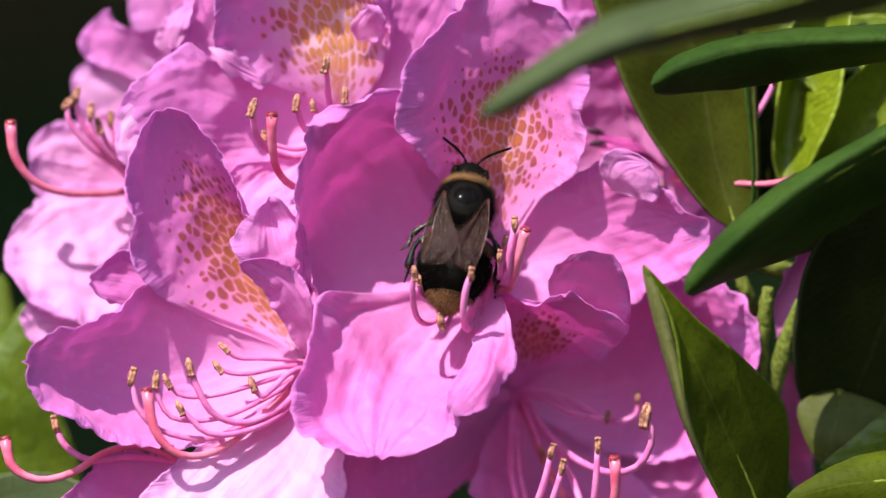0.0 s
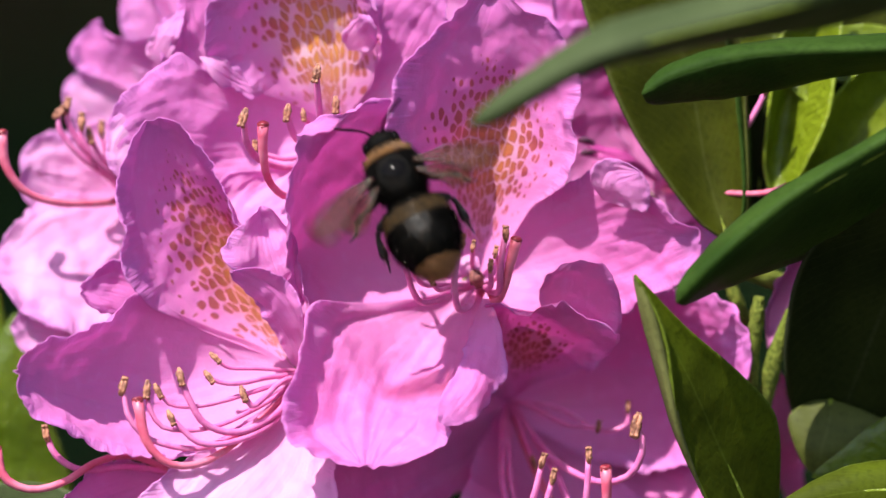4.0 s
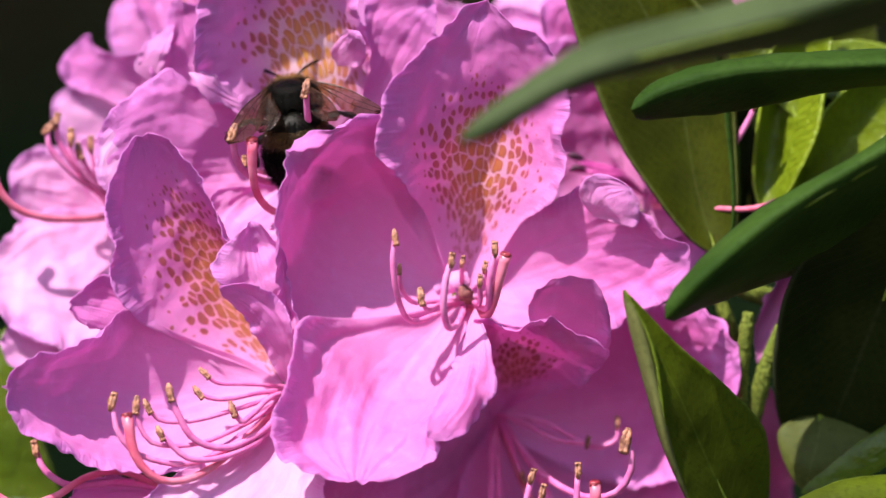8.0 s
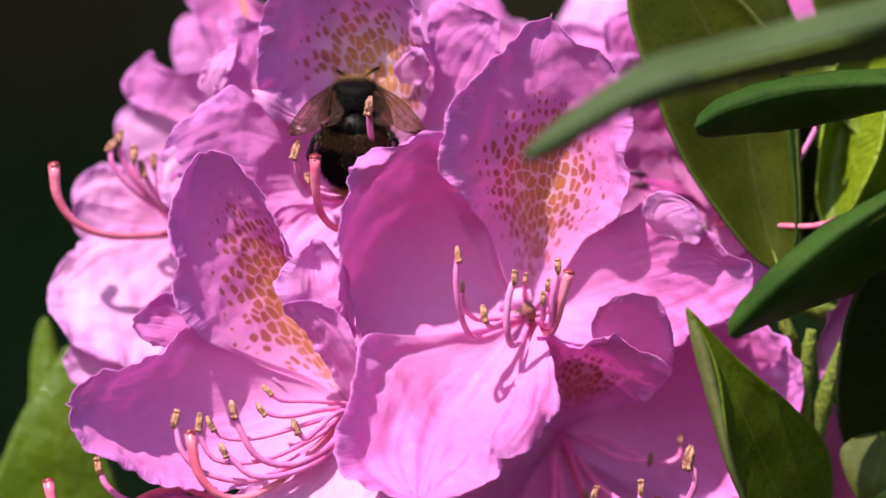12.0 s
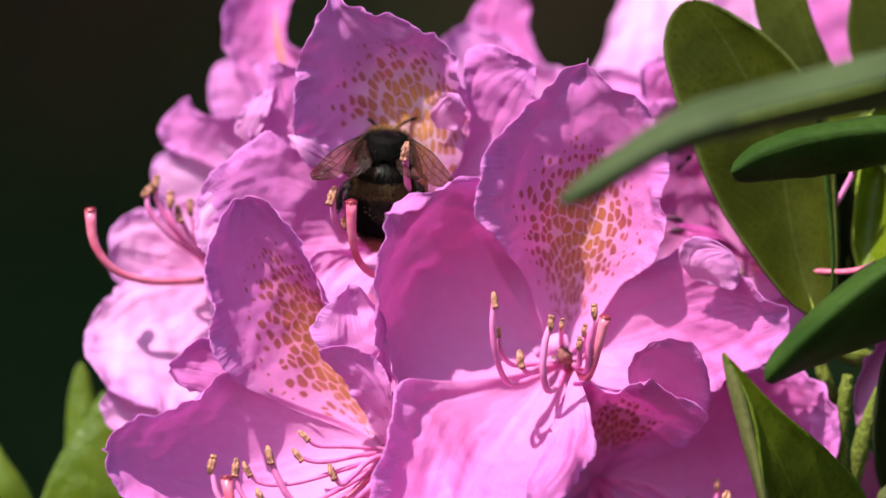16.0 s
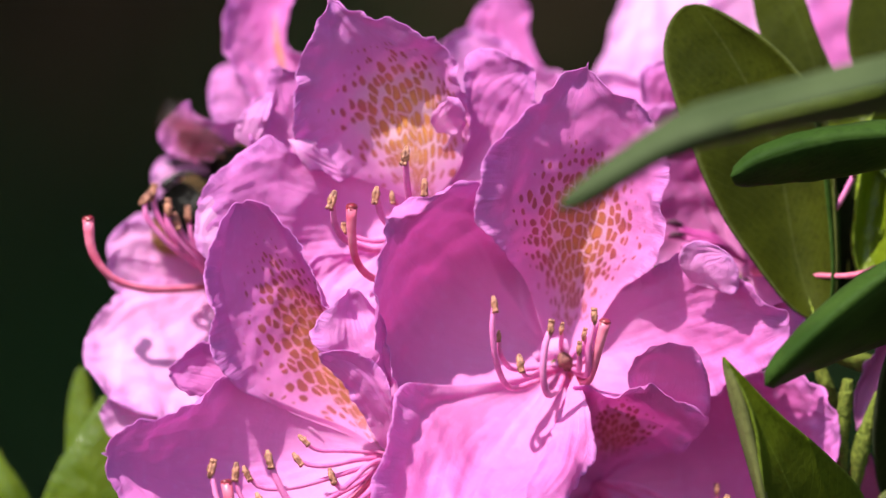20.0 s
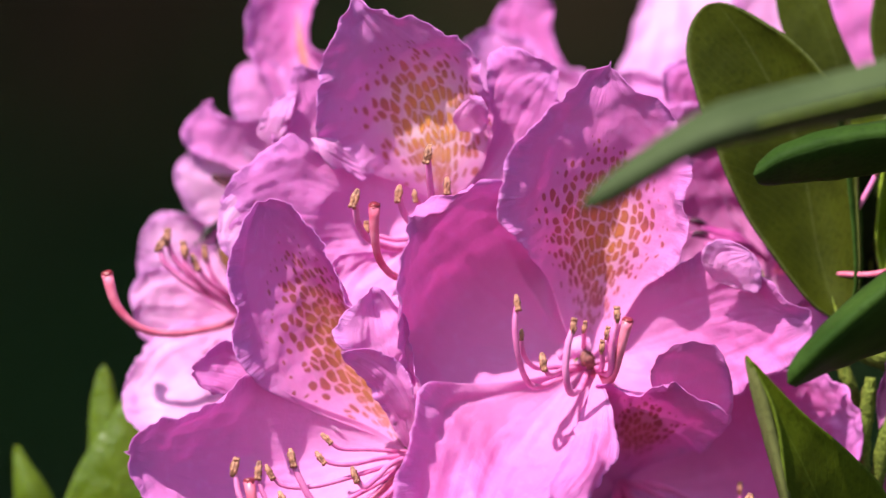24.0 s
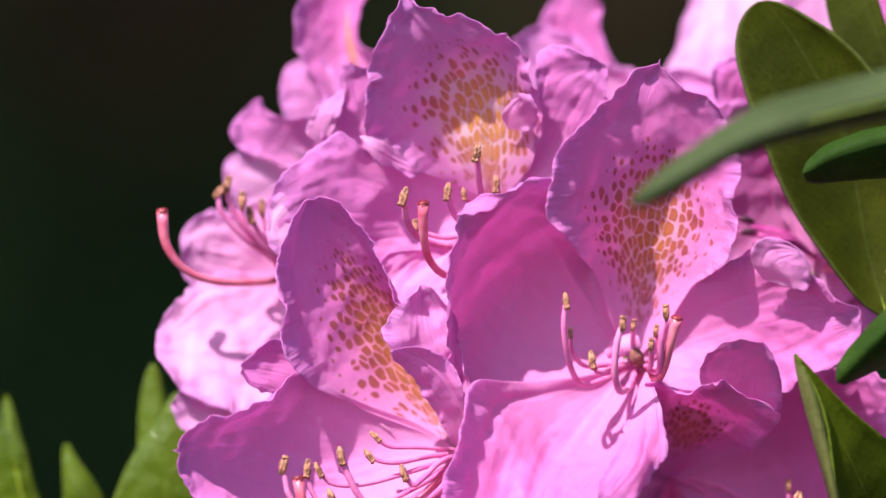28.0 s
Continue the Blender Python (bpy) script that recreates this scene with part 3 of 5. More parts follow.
def floret_middle():
    b = (858, 480, -130)
    fl = flower(b, "open mauve floret with ochre-spotted upper petal and curled stamens")
    petal(fl, SPOT_C, b, (900, -52, 60), [(822, 430, -105), (790, 338, -74), (752, 286, 30), (714, 240, 80), (705, 190, 98), (722, 105, 92), (790, 35, 62), (855, -20, 66)],
          [(866, 360, -120), (884, 220, -55), (893, 90, 15)], [(905, 430, -102), (960, 350, -64), (1015, 318, -8), (1042, 262, 16), (1026, 200, 22), (1034, 128, 36), (1000, 32, 58), (940, -10, 64)],
          "mauve petal with ochre-brown spots", nu=96, nv=69, curl=(22, 0), fold=0.66, ruffle=14, crease=3, point=True, join=(0.26, 0.26))
    petal(fl, PETAL, b, (540, 222, 150), [(775, 510, -92), (668, 526, -64), (566, 540, 0), (526, 436, 84), (514, 345, 140)],
          [(760, 430, -135), (640, 345, -88), (575, 275, 18)], [(816, 410, -107), (792, 326, -66), (762, 222, 68), (724, 165, 146), (640, 176, 190)], join=(0.42, 0.26), curl=(0, -84), fold=0.58, hood=-30)
    petal(fl, PETAL, b, (665, 806, 150), [(775, 506, -92), (668, 518, -60), (566, 526, 6), (536, 610, 48), (513, 722, 88), (560, 778, 125)],
          [(800, 560, -95), (735, 660, 5), (690, 745, 105)], [(888, 525, -50), (893, 600, 45), (872, 690, 115), (806, 727, 150), (788, 775, 158)], crease=17, sway=30, join=(0.34, 0.0), curl=(52, 0), fold=0.76)
    petal(fl, PETAL, b, (1255, 410, 15), [(905, 432, -104), (962, 346, -68), (1050, 296, -20), (1112, 275, 30), (1160, 320, 24), (1205, 362, 30)],
          [(960, 455, -125), (1080, 425, -75), (1180, 400, -25)], [(905, 545, -75), (1000, 570, -85), (1100, 540, -50), (1212, 482, 0)], join=(0.3, 0.0))
    petal(fl, PETAL, (876, 500, -30), (800, 735, 180), [(850, 560, 30), (826, 635, 125), (792, 695, 172)], [(876, 575, 62), (858, 660, 146)], [(900, 560, 50), (908, 640, 85), (872, 715, 140)],
          "pale curled petal margin", ruffle=18, wave=60, nu=48, nv=27, jag=4, sway=8, crease=3)
    petal(fl, PETAL_LIGHT, (1085, 338, 0), (1152, 288, 56), [(1062, 306, 24), (1072, 270, 42), (1112, 266, 54)], [(1108, 314, 34), (1132, 300, 50)], [(1128, 352, 14), (1158, 358, 32), (1168, 322, 48)],
          "pale crinkled petal lobe", ruffle=9, wave=34, nu=48, nv=41, jag=3, sway=9, crease=4, crinkle=7)
    rod_part("ovary", fl, PETAL_PALE_LIT, [(806, 470, -72), (838, 455, -66), (862, 455, -70)], [9, 19, 16], "pale downy ovary", 14, 18, 0.5)
    # stub coloured dark in place of the throat's shaded hole, with its hairs
    rod_part("throat", fl, THROAT, [(852, 462, -58), (858, 474, -50), (866, 490, -60)], [6, 13, 8], "brown stub for the dark hairy throat hole", 12, 14, 0.6)
    pistil(fl, [(866, 500, -100), (895, 515, 0), (908, 495, 50), (918, 455, 85), (930, 408, 100)])
    PRESSED.append((stamen(fl, [(850, 490, -100), (800, 515, -20), (760, 523, 25), (738, 480, 90), (730, 420, 120), (734, 375, 125)], anther=(0.15, 1)), (850, 490, -100), 25))
    PRESSED.append((stamen(fl, [(850, 488, -100), (800, 490, -20), (765, 490, 15), (745, 465, 80), (742, 432, 95)], 5, (0, 1), 0.7), (850, 488, -100), 18))
    PRESSED.append((stamen(fl, [(852, 490, -100), (815, 495, -20), (790, 503, 80), (780, 480, 110)], 5, (0.15, 1), 1.15), (852, 490, -100), 24))
    PRESSED.append((stamen(fl, [(858, 500, -90), (845, 528, 30), (828, 535, 90), (820, 500, 125), (824, 450, 140), (834, 418, 142)], 7, (0.1, -1)), (858, 500, -90), 16))
    stamen(fl, [(852, 478, -110), (852, 445, -30), (853, 420, 0)], 5, (0.2, -1), 0.75)
    stamen(fl, [(870, 490, -100), (884, 490, 40), (884, 455, 90)], 6, (0.1, -1), 0.85)
    stamen(fl, [(872, 488, -100), (898, 470, -30), (893, 430, 5)], 5, (0.2, -1), 0.8)
    stamen(fl, [(872, 492, -100), (898, 500, 40), (902, 450, 90), (911, 398, 100)], 7, (0, -1), 1.0)
    pedicel(fl, b)


def floret_side():
    b = (552, 650, -70)
    fl = flower(b, "open mauve floret facing sideways with long rosy stamens")
    petal(fl, PETAL_VIOLET, b, (38, 640, 140), [(480, 598, -74), (385, 560, -46), (302, 524, 10), (258, 505, 40), (196, 550, 95), (100, 592, 150)],
          [(440, 650, -68), (300, 680, -40), (150, 665, 28)], [(490, 700, -20), (410, 782, 18), (290, 792, 45), (180, 766, 85), (85, 722, 130)], nu=90, ruffle=16, join=(0.52, 0.0))
    petal(fl, SPOT_A, b, (288, 197, 30), [(480, 610, -77), (385, 574, -52), (298, 534, 2), (250, 490, 46), (229, 430, 52), (226, 330, 40), (248, 243, 30)],
          [(485, 550, -108), (405, 430, -90), (330, 310, -26)], [(548, 575, -50), (525, 500, -15), (470, 415, 0), (432, 365, 8), (402, 305, 14), (345, 218, 24)],
          "mauve petal with brown spots", nu=90, nv=65, curl=(48, 26), fold=0.78, ruffle=11, crease=2, sway=10, join=(0.42, 0.0), hood=16)
    petal(fl, PETAL_VIOLET, (430, 610, -70), (162, 497, 5), [(320, 555, -60), (205, 538, -10)], [(310, 535, -60), (220, 505, -15)], [(300, 500, -55), (225, 450, -20), (185, 465, 0)])
    petal(fl, PETAL_LIGHT, (552, 640, -50), (478, 348, 55), [(505, 560, 0), (470, 490, 50), (416, 452, 85), (424, 408, 85)], [(538, 540, 5), (500, 440, 40)],
          [(572, 565, 20), (560, 480, 38), (525, 385, 50)], "pale crumpled petal margin", ruffle=26, wave=64, crease=4, sway=34, jag=4)
    petal(fl, PETAL_PALE_LIT, b, (330, 965, 135), [(495, 700, -15), (385, 770, 38), (265, 860, 96), (225, 945, 125)], [(530, 745, -8), (450, 845, 66)],
          [(575, 700, 8), (602, 790, 40), (605, 880, 75), (525, 970, 120)], "lower petal with sunlight put into its pale colour")
    petal(fl, PETAL_VIOLET, (556, 650, -30), (424, 460, 78), [(525, 615, -5), (480, 535, 40), (440, 490, 70)], [(538, 575, 20), (490, 505, 62)], [(562, 590, 25), (540, 500, 55), (480, 455, 78)], "crumpled petal margin", ruffle=20, wave=60, crease=4, sway=22, jag=2.5)
    pistil(fl, [(545, 660, -60), (480, 725, 30), (390, 795, 90), (320, 806, 125), (275, 765, 140), (259, 692, 145)])
    stamen(fl, [(545, 655, -60), (480, 720, 20), (380, 775, 80), (290, 765, 110), (245, 725, 125), (233, 668, 128)], 6, (0.25, -1), 1.2)
    stamen(fl, [(545, 655, -60), (480, 700, 20), (390, 740, 80), (310, 742, 110), (282, 710, 120), (276, 672, 122)], 5, (-0.1, 1), 1.15)
    stamen(fl, [(545, 650, -60), (470, 675, 20), (380, 700, 70), (320, 700, 90), (295, 675, 96)], 5, (0.5, 1), 1.0)
    stamen(fl, [(545, 650, -60), (510, 710, 10), (440, 748, 70), (380, 735, 100), (350, 690, 115), (335, 650, 120)], 7, (0.2, 1), 1.15)
    stamen(fl, [(545, 660, -60), (500, 730, 20), (430, 765, 80), (370, 768, 110), (335, 740, 120), (318, 722, 122)], 6, (0.4, 1), 1.0)
    stamen(fl, [(545, 640, -60), (470, 636, 0), (420, 634, 30), (396, 616, 45)], 4, (0.7, 0.7), 0.9)
    stamen(fl, [(545, 645, -60), (490, 652, 0), (440, 662, 50), (405, 660, 65), (385, 650, 70)], 5, (0.6, 0.8), 0.95)
    stamen(fl, [(545, 648, -60), (510, 662, 0), (480, 690, 45), (462, 702, 65), (446, 680, 72)], 6, (0.3, 0.9), 1.05)
    pedicel(fl, b)


def floret_low():
    b = (915, 700, -350)
    fl = flower(b, "magenta floret, shade put into its colour, with red-brown spots and drooping stamens")
    petal(fl, SPOT_D, b, (1000, 527, 50), [(882, 650, -200), (872, 575, -60), (876, 512, 10), (936, 543, 44)], [(930, 650, -260), (955, 590, -130)],
          [(965, 665, -240), (1065, 630, -120), (1110, 582, 22), (1060, 540, 46)], "mauve petal with red-brown spots", ruffle=14, wave=60, jag=3)
    petal(fl, PETAL, (1010, 550, -10), (1035, 446, 110), [(972, 522, 20), (982, 474, 70)], [(1025, 512, 30), (1036, 476, 72)], [(1104, 578, -10), (1113, 522, 35), (1092, 466, 85)], "curled petal lobe", ruffle=8, wave=60, nu=40, nv=25, jag=2.5, sway=8)
    petal(fl, PETAL_DEEP_SHADE, b, (1345, 590, -90), [(985, 620, -310), (1100, 505, -220), (1220, 495, -150), (1300, 510, -110)], [(1050, 685, -350), (1180, 655, -280), (1290, 620, -160)],
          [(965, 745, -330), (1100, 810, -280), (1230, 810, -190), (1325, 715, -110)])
    petal(fl, PETAL_DEEP_SHADE, b, (1060, 1040, -40), [(880, 745, -300), (835, 870, -180), (890, 1000, -70)], [(940, 800, -340), (1000, 915, -220)], [(1010, 765, -320), (1150, 870, -220), (1200, 990, -90)])
    petal(fl, PETAL_DEEP_SHADE, b, (590, 915, 0), [(880, 790, -300), (780, 910, -150), (680, 975, -50)], [(830, 785, -310), (700, 860, -120)], [(880, 640, -240), (770, 720, -110), (620, 785, 0)])
    petal(fl, PETAL, b, (1290, 1010, -80), [(1020, 780, -320), (1120, 850, -260), (1200, 960, -150)], [(1060, 770, -340), (1180, 870, -250)], [(1080, 740, -330), (1240, 800, -240), (1320, 900, -130)])
    pistil(fl, [(915, 690, -330), (980, 850, -160), (1060, 940, 0), (1088, 880, 60), (1088, 812, 80)])
    stamen(fl, [(915, 690, -330), (905, 830, -150), (930, 920, 0), (958, 870, 45), (976, 800, 58)], 7, (0.3, -1))
    stamen(fl, [(915, 690, -330), (920, 840, -150), (950, 930, 0), (980, 880, 50), (995, 828, 62)], 7, (0.2, -1))
    stamen(fl, [(915, 690, -330), (1000, 820, -150), (1040, 920, 0), (1053, 870, 55), (1058, 790, 70)], 7, (0, -1))
    stamen(fl, [(915, 690, -330), (990, 790, -160), (1070, 835, -20), (1130, 825, 40), (1155, 775, 62), (1143, 735, 70)], 7, (-0.2, 1), 1.6)
    stamen(fl, [(915, 690, -330), (960, 705, -250), (1020, 735, -200), (1075, 740, -180)], 5, (0.2, -1), 0.8)
    stamen(fl, [(915, 690, -330), (1000, 705, -260), (1080, 745, -200), (1125, 735, -190), (1128, 705, -185)], 5, (0, -1), 0.8)
    stamen(fl, [(915, 690, -330), (935, 735, -250), (960, 800, -190)], 5, (0.3, 1), 0.8)
    stamen(fl, [(915, 690, -330), (905, 745, -250), (905, 835, -180)], 6, (0.1, 1), 0.9)
    pedicel(fl, b)


def floret_upper():
    b = (605, 205, -190)
    fl = flower(b, "open mauve floret with a large ochre-speckled upper petal")
    petal(fl, SPOT_B, b, (438, -166, 12), [(538, 172, -160), (440, 132, -112), (380, 66, -45), (388, -40, -14), (408, -110, 4)],
          [(592, 130, -152), (566, 20, -108), (520, -70, -42)], [(655, 160, -150), (688, 90, -100), (688, 30, -58), (676, -20, -34), (652, -72, -24), (590, -116, -8), (520, -140, 6)], "mauve petal with ochre speckles", nu=90, nv=65, curl=(20, 0), crease=3, point=True, join=(0.24, 0.3))
    petal(fl, PETAL_VIOLET, b, (210, 205, -65), [(560, 270, -165), (450, 300, -135), (300, 330, -105), (222, 290, -70)], [(520, 225, -180), (400, 215, -112), (290, 205, -72)],
          [(540, 170, -161), (442, 133, -114), (374, 104, -82), (330, 74, -64), (300, 98, -58), (230, 160, -50)], crease=5, ruffle=13, sway=25, join=(0.0, 0.4))
    petal(fl, PETAL_LIGHT, b, (430, 410, -100), [(540, 265, -140), (420, 290, -112), (380, 350, -104)], [(540, 300, -150), (470, 360, -118)], [(630, 280, -140), (610, 360, -100), (520, 415, -70)])
    petal(fl, PETAL_VIOLET, b, (803, -42, -55), [(655, 162, -151), (690, 92, -104), (682, 0, -82), (690, -62, -70), (740, -76, -58)], [(690, 120, -136), (740, 20, -82)],
          [(705, 195, -150), (765, 130, -105), (812, 60, -72), (805, 0, -55)], ruffle=20, crease=4, wave=56, join=(0.3, 0.0))
    petal(fl, PETAL_VIOLET, (440, 125, -170), (342, -45, -150), [(370, 130, -165), (300, 100, -150), (292, 60, -140), (330, 0, -140)], [(400, 70, -180), (365, 10, -165)], [(440, 50, -180), (405, -20, -160)], "violet crumpled petal margin", ruffle=14, wave=50)
    petal(fl, PETAL_LIGHT, (298, 98, -138), (340, 0, -124), [(274, 78, -126), (292, 30, -120)], [(304, 62, -124), (322, 26, -120)], [(322, 74, -128), (334, 34, -122)],
          "pale crimped petal margin", ruffle=11, wave=24, nu=48, nv=31, jag=3, sway=5, crease=3)
    petal(fl, PETAL_PALE_LIT, (340, 215, -115), (214, 285, -42), [(280, 165, -70), (220, 190, -45), (204, 235, -42)], [(285, 215, -75), (235, 250, -48)], [(310, 275, -95), (255, 305, -65)], "pale crinkled petal margin", ruffle=6, wave=50, sway=7, crease=2, jag=3)
    petal(fl, PETAL_LIGHT, (368, 84, -35), (478, 150, -120), [(405, 82, -50), (450, 108, -90)], [(398, 102, -32), (445, 128, -72)], [(392, 122, -38), (440, 150, -80)], "pale turned-up petal margin", ruffle=12, wave=40, nu=40, nv=21)
    petal(fl, PETAL_LIGHT, (632, 72, -105), (670, 10, -15), [(620, 50, -85), (640, 14, -40)], [(646, 45, -60), (660, 24, -25)], [(668, 76, -80), (682, 40, -30)], "small curled petal margin", ruffle=10, wave=40, nu=30, nv=21)
    pistil(fl, [(600, 220, -170), (560, 318, -90), (520, 330, -20), (490, 300, 20), (481, 250, 58), (481, 204, 76)])
    stamen(fl, [(600, 215, -170), (540, 275, -80), (480, 268, -10), (452, 235, 38), (447, 190, 66)], 7, (-0.35, 1), 1.2)
    stamen(fl, [(600, 215, -170), (540, 262, -80), (490, 258, -40), (467, 245, -30)], 5, (0, -1), 0.9)
    stamen(fl, [(600, 210, -170), (560, 240, -70), (535, 220, -20), (524, 182, -5)], 7, (-0.15, 1), 1.1)
    stamen(fl, [(600, 205, -170), (570, 210, -80), (553, 186, -40)], 5, (0.15, 1), 0.8)
    stamen(fl, [(602, 210, -170), (588, 215, -40), (579, 160, 30), (576, 112, 64)], 7, (-0.2, 1), 1.2)
    stamen(fl, [(606, 210, -170), (618, 205, -70), (610, 168, -30)], 6, (0, 1), 1.1)
    pedicel(fl, b)


def floret_far_left():
    b = (240, 330, -340)
    fl = flower(b, "pale pink floret, sunlight put into its colour, with a long hooked pistil")
    petal(fl, PETAL_PALE_LIT, b, (8, 445, -200), [(185, 325, -318), (120, 332, -285), (50, 368, -236)], [(180, 410, -278), (90, 440, -218)], [(235, 480, -260), (185, 590, -190), (110, 560, -165), (38, 522, -170)], jag=8)
    petal(fl, PETAL_PALE_LIT, b, (54, 290, -262), [(200, 300, -330), (150, 228, -305), (88, 222, -285), (60, 250, -270)], [(170, 320, -330), (100, 300, -298)], [(210, 420, -352), (130, 402, -325), (66, 345, -285)], ruffle=8, jag=4)
    petal(fl, PETAL_PALE_LIT, (245, 470, -300), (45, 552, -180), [(160, 510, -250), (85, 508, -205)], [(160, 555, -255), (90, 560, -205)], [(220, 610, -250), (130, 625, -205), (62, 605, -185)], ruffle=12)
    petal(fl, PETAL_PALE_LIT, b, (150, 215, -345), [(210, 340, -335), (140, 300, -335), (122, 250, -342)], [(215, 285, -350), (180, 240, -350)], [(290, 300, -340), (265, 220, -345), (200, 200, -350)], ruffle=8, jag=3)
    petal(fl, PETAL_PALE_LIT, b, (200, 560, -250), [(200, 380, -320), (165, 480, -280)], [(245, 430, -320), (220, 500, -285)], [(330, 380, -330), (330, 480, -300), (270, 550, -260)], ruffle=8, jag=3)
    pistil(fl, [(240, 335, -320), (200, 342, -230), (120, 342, -150), (60, 322, -110), (25, 275, -90), (18, 218, -80)])
    stamen(fl, [(240, 330, -320), (205, 295, -230), (160, 262, -180), (122, 215, -155), (120, 182, -150)], 6, (0.8, -0.8), 1.1)
    stamen(fl, [(240, 325, -320), (210, 290, -230), (170, 255, -190), (138, 205, -165), (134, 172, -160)], 6, (0.2, -1), 1.1)
    stamen(fl, [(240, 325, -320), (218, 300, -230), (180, 260, -185), (160, 225, -170), (160, 200, -165)], 6, (0, -1), 1.1)
    stamen(fl, [(240, 325, -320), (222, 290, -240), (190, 255, -200), (174, 222, -185)], 6, (0.2, 1), 1.1)
    stamen(fl, [(240, 325, -320), (228, 295, -250), (203, 255, -215), (195, 212, -205)], 5, (0, -1), 1.0)
    pedicel(fl, b)
    return fl


def floret_behind_left():
    b = (360, 150, -420)
    fl = flower(b, "violet-pink floret at the back of the flower head")
    petal(fl, PETAL_VIOLET, (330, 150, -392), (185, 18, -326), [(270, 150, -362), (205, 125, -338), (158, 105, -328), (141, 70, -322)], [(270, 108, -366), (222, 75, -338)],
          [(330, 70, -350), (275, 55, -332), (228, 54, -330), (200, 45, -328)], ruffle=7, sway=8, crease=2, jag=3, point=True)
    petal(fl, PETAL_PALE_LIT, (330, 250, -405), (158, 108, -352), [(250, 262, -380), (165, 225, -362), (128, 170, -350), (132, 128, -350)], [(250, 200, -386), (195, 150, -362)],
          [(330, 180, -390), (275, 110, -370), (200, 96, -358)], "pale petal with full sun put into its colour", ruffle=9, sway=8, crease=2, jag=3)
    petal(fl, PETAL_PALE_LIT, (300, 330, -440), (62, 300, -365), [(230, 250, -420), (120, 215, -385), (72, 245, -370)], [(200, 310, -425), (120, 305, -385)],
          [(240, 400, -430), (140, 395, -395), (75, 350, -370)], "pale petal with full sun put into its colour", ruffle=8, sway=8, crease=2, jag=3)
    petal(fl, PETAL_LIGHT, b, (262, -52, -410), [(290, 90, -420), (238, 50, -405), (230, -5, -400), (240, -40, -405)], [(320, 60, -425), (280, 0, -410)], [(370, 60, -420), (340, -10, -415), (300, -52, -412)],
          ruffle=9, sway=8, crease=2, jag=3)
    petal(fl, SPOT_F, b, (340, -300, -400), [(330, 40, -385), (285, -20, -370), (254, -90, -365), (262, -160, -370), (285, -250, -395)], [(350, 0, -430), (335, -120, -430), (335, -220, -410)],
          [(420, 20, -400), (400, -55, -370), (372, -72, -372), (362, -110, -385), (372, -170, -390), (390, -250, -400)], "violet petal with a yellow streak", ruffle=10, sway=10, crease=3, jag=4)
    pedicel(fl, b)


def floret_behind():
    b = (820, 120, -520)
    fl = flower(b, "pink floret half hidden behind the flower head")
    petal(fl, PETAL_LIGHT, b, (640, -88, -470), [(700, 40, -500), (640, -30, -480)], [(740, 0, -510), (680, -60, -485)], [(860, -20, -510), (800, -50, -490), (700, -105, -475)])
    petal(fl, PETAL, b, (760, -190, -500), [(740, 20, -520), (690, -90, -510), (710, -150, -505)], [(780, 0, -530), (755, -110, -515)], [(860, 20, -520), (800, -80, -510), (795, -160, -500)])
    petal(fl, PETAL_LIGHT, b, (1080, 60, -470), [(830, -10, -510), (900, -30, -495), (1000, -10, -480)], [(900, 50, -520), (1000, 40, -495)], [(900, 130, -510), (1040, 110, -480)])
    pedicel(fl, b)


def floret_tall_behind():
    b = (1080, 160, -640)
    fl = flower(b, "pale pink floret rising behind the leaves")
    # the brightness of these two pale petals in the sun is in their colour
    petal(fl, PETAL_PALE_LIT, b, (1050, -330, -760), [(950, 80, -620), (908, -10, -610), (945, -120, -660), (985, -240, -720)], [(1060, 20, -630), (1050, -150, -670)], [(1150, 60, -630), (1160, -100, -660), (1120, -260, -720)])
    petal(fl, PETAL_PALE_LIT, b, (1230, -330, -740), [(1100, 40, -630), (1110, -120, -610), (1150, -260, -600)], [(1190, 0, -640), (1210, -160, -620)], [(1290, 60, -630), (1310, -100, -610), (1290, -250, -600)])
    petal(fl, PETAL, b, (1400, -250, -560), [(1200, 60, -620), (1270, -80, -590), (1310, -200, -570)], [(1250, 100, -630), (1340, -60, -590)], [(1260, 160, -620), (1370, 40, -580), (1410, -120, -560)])
    pedicel(fl, b, (900, 520, -700))


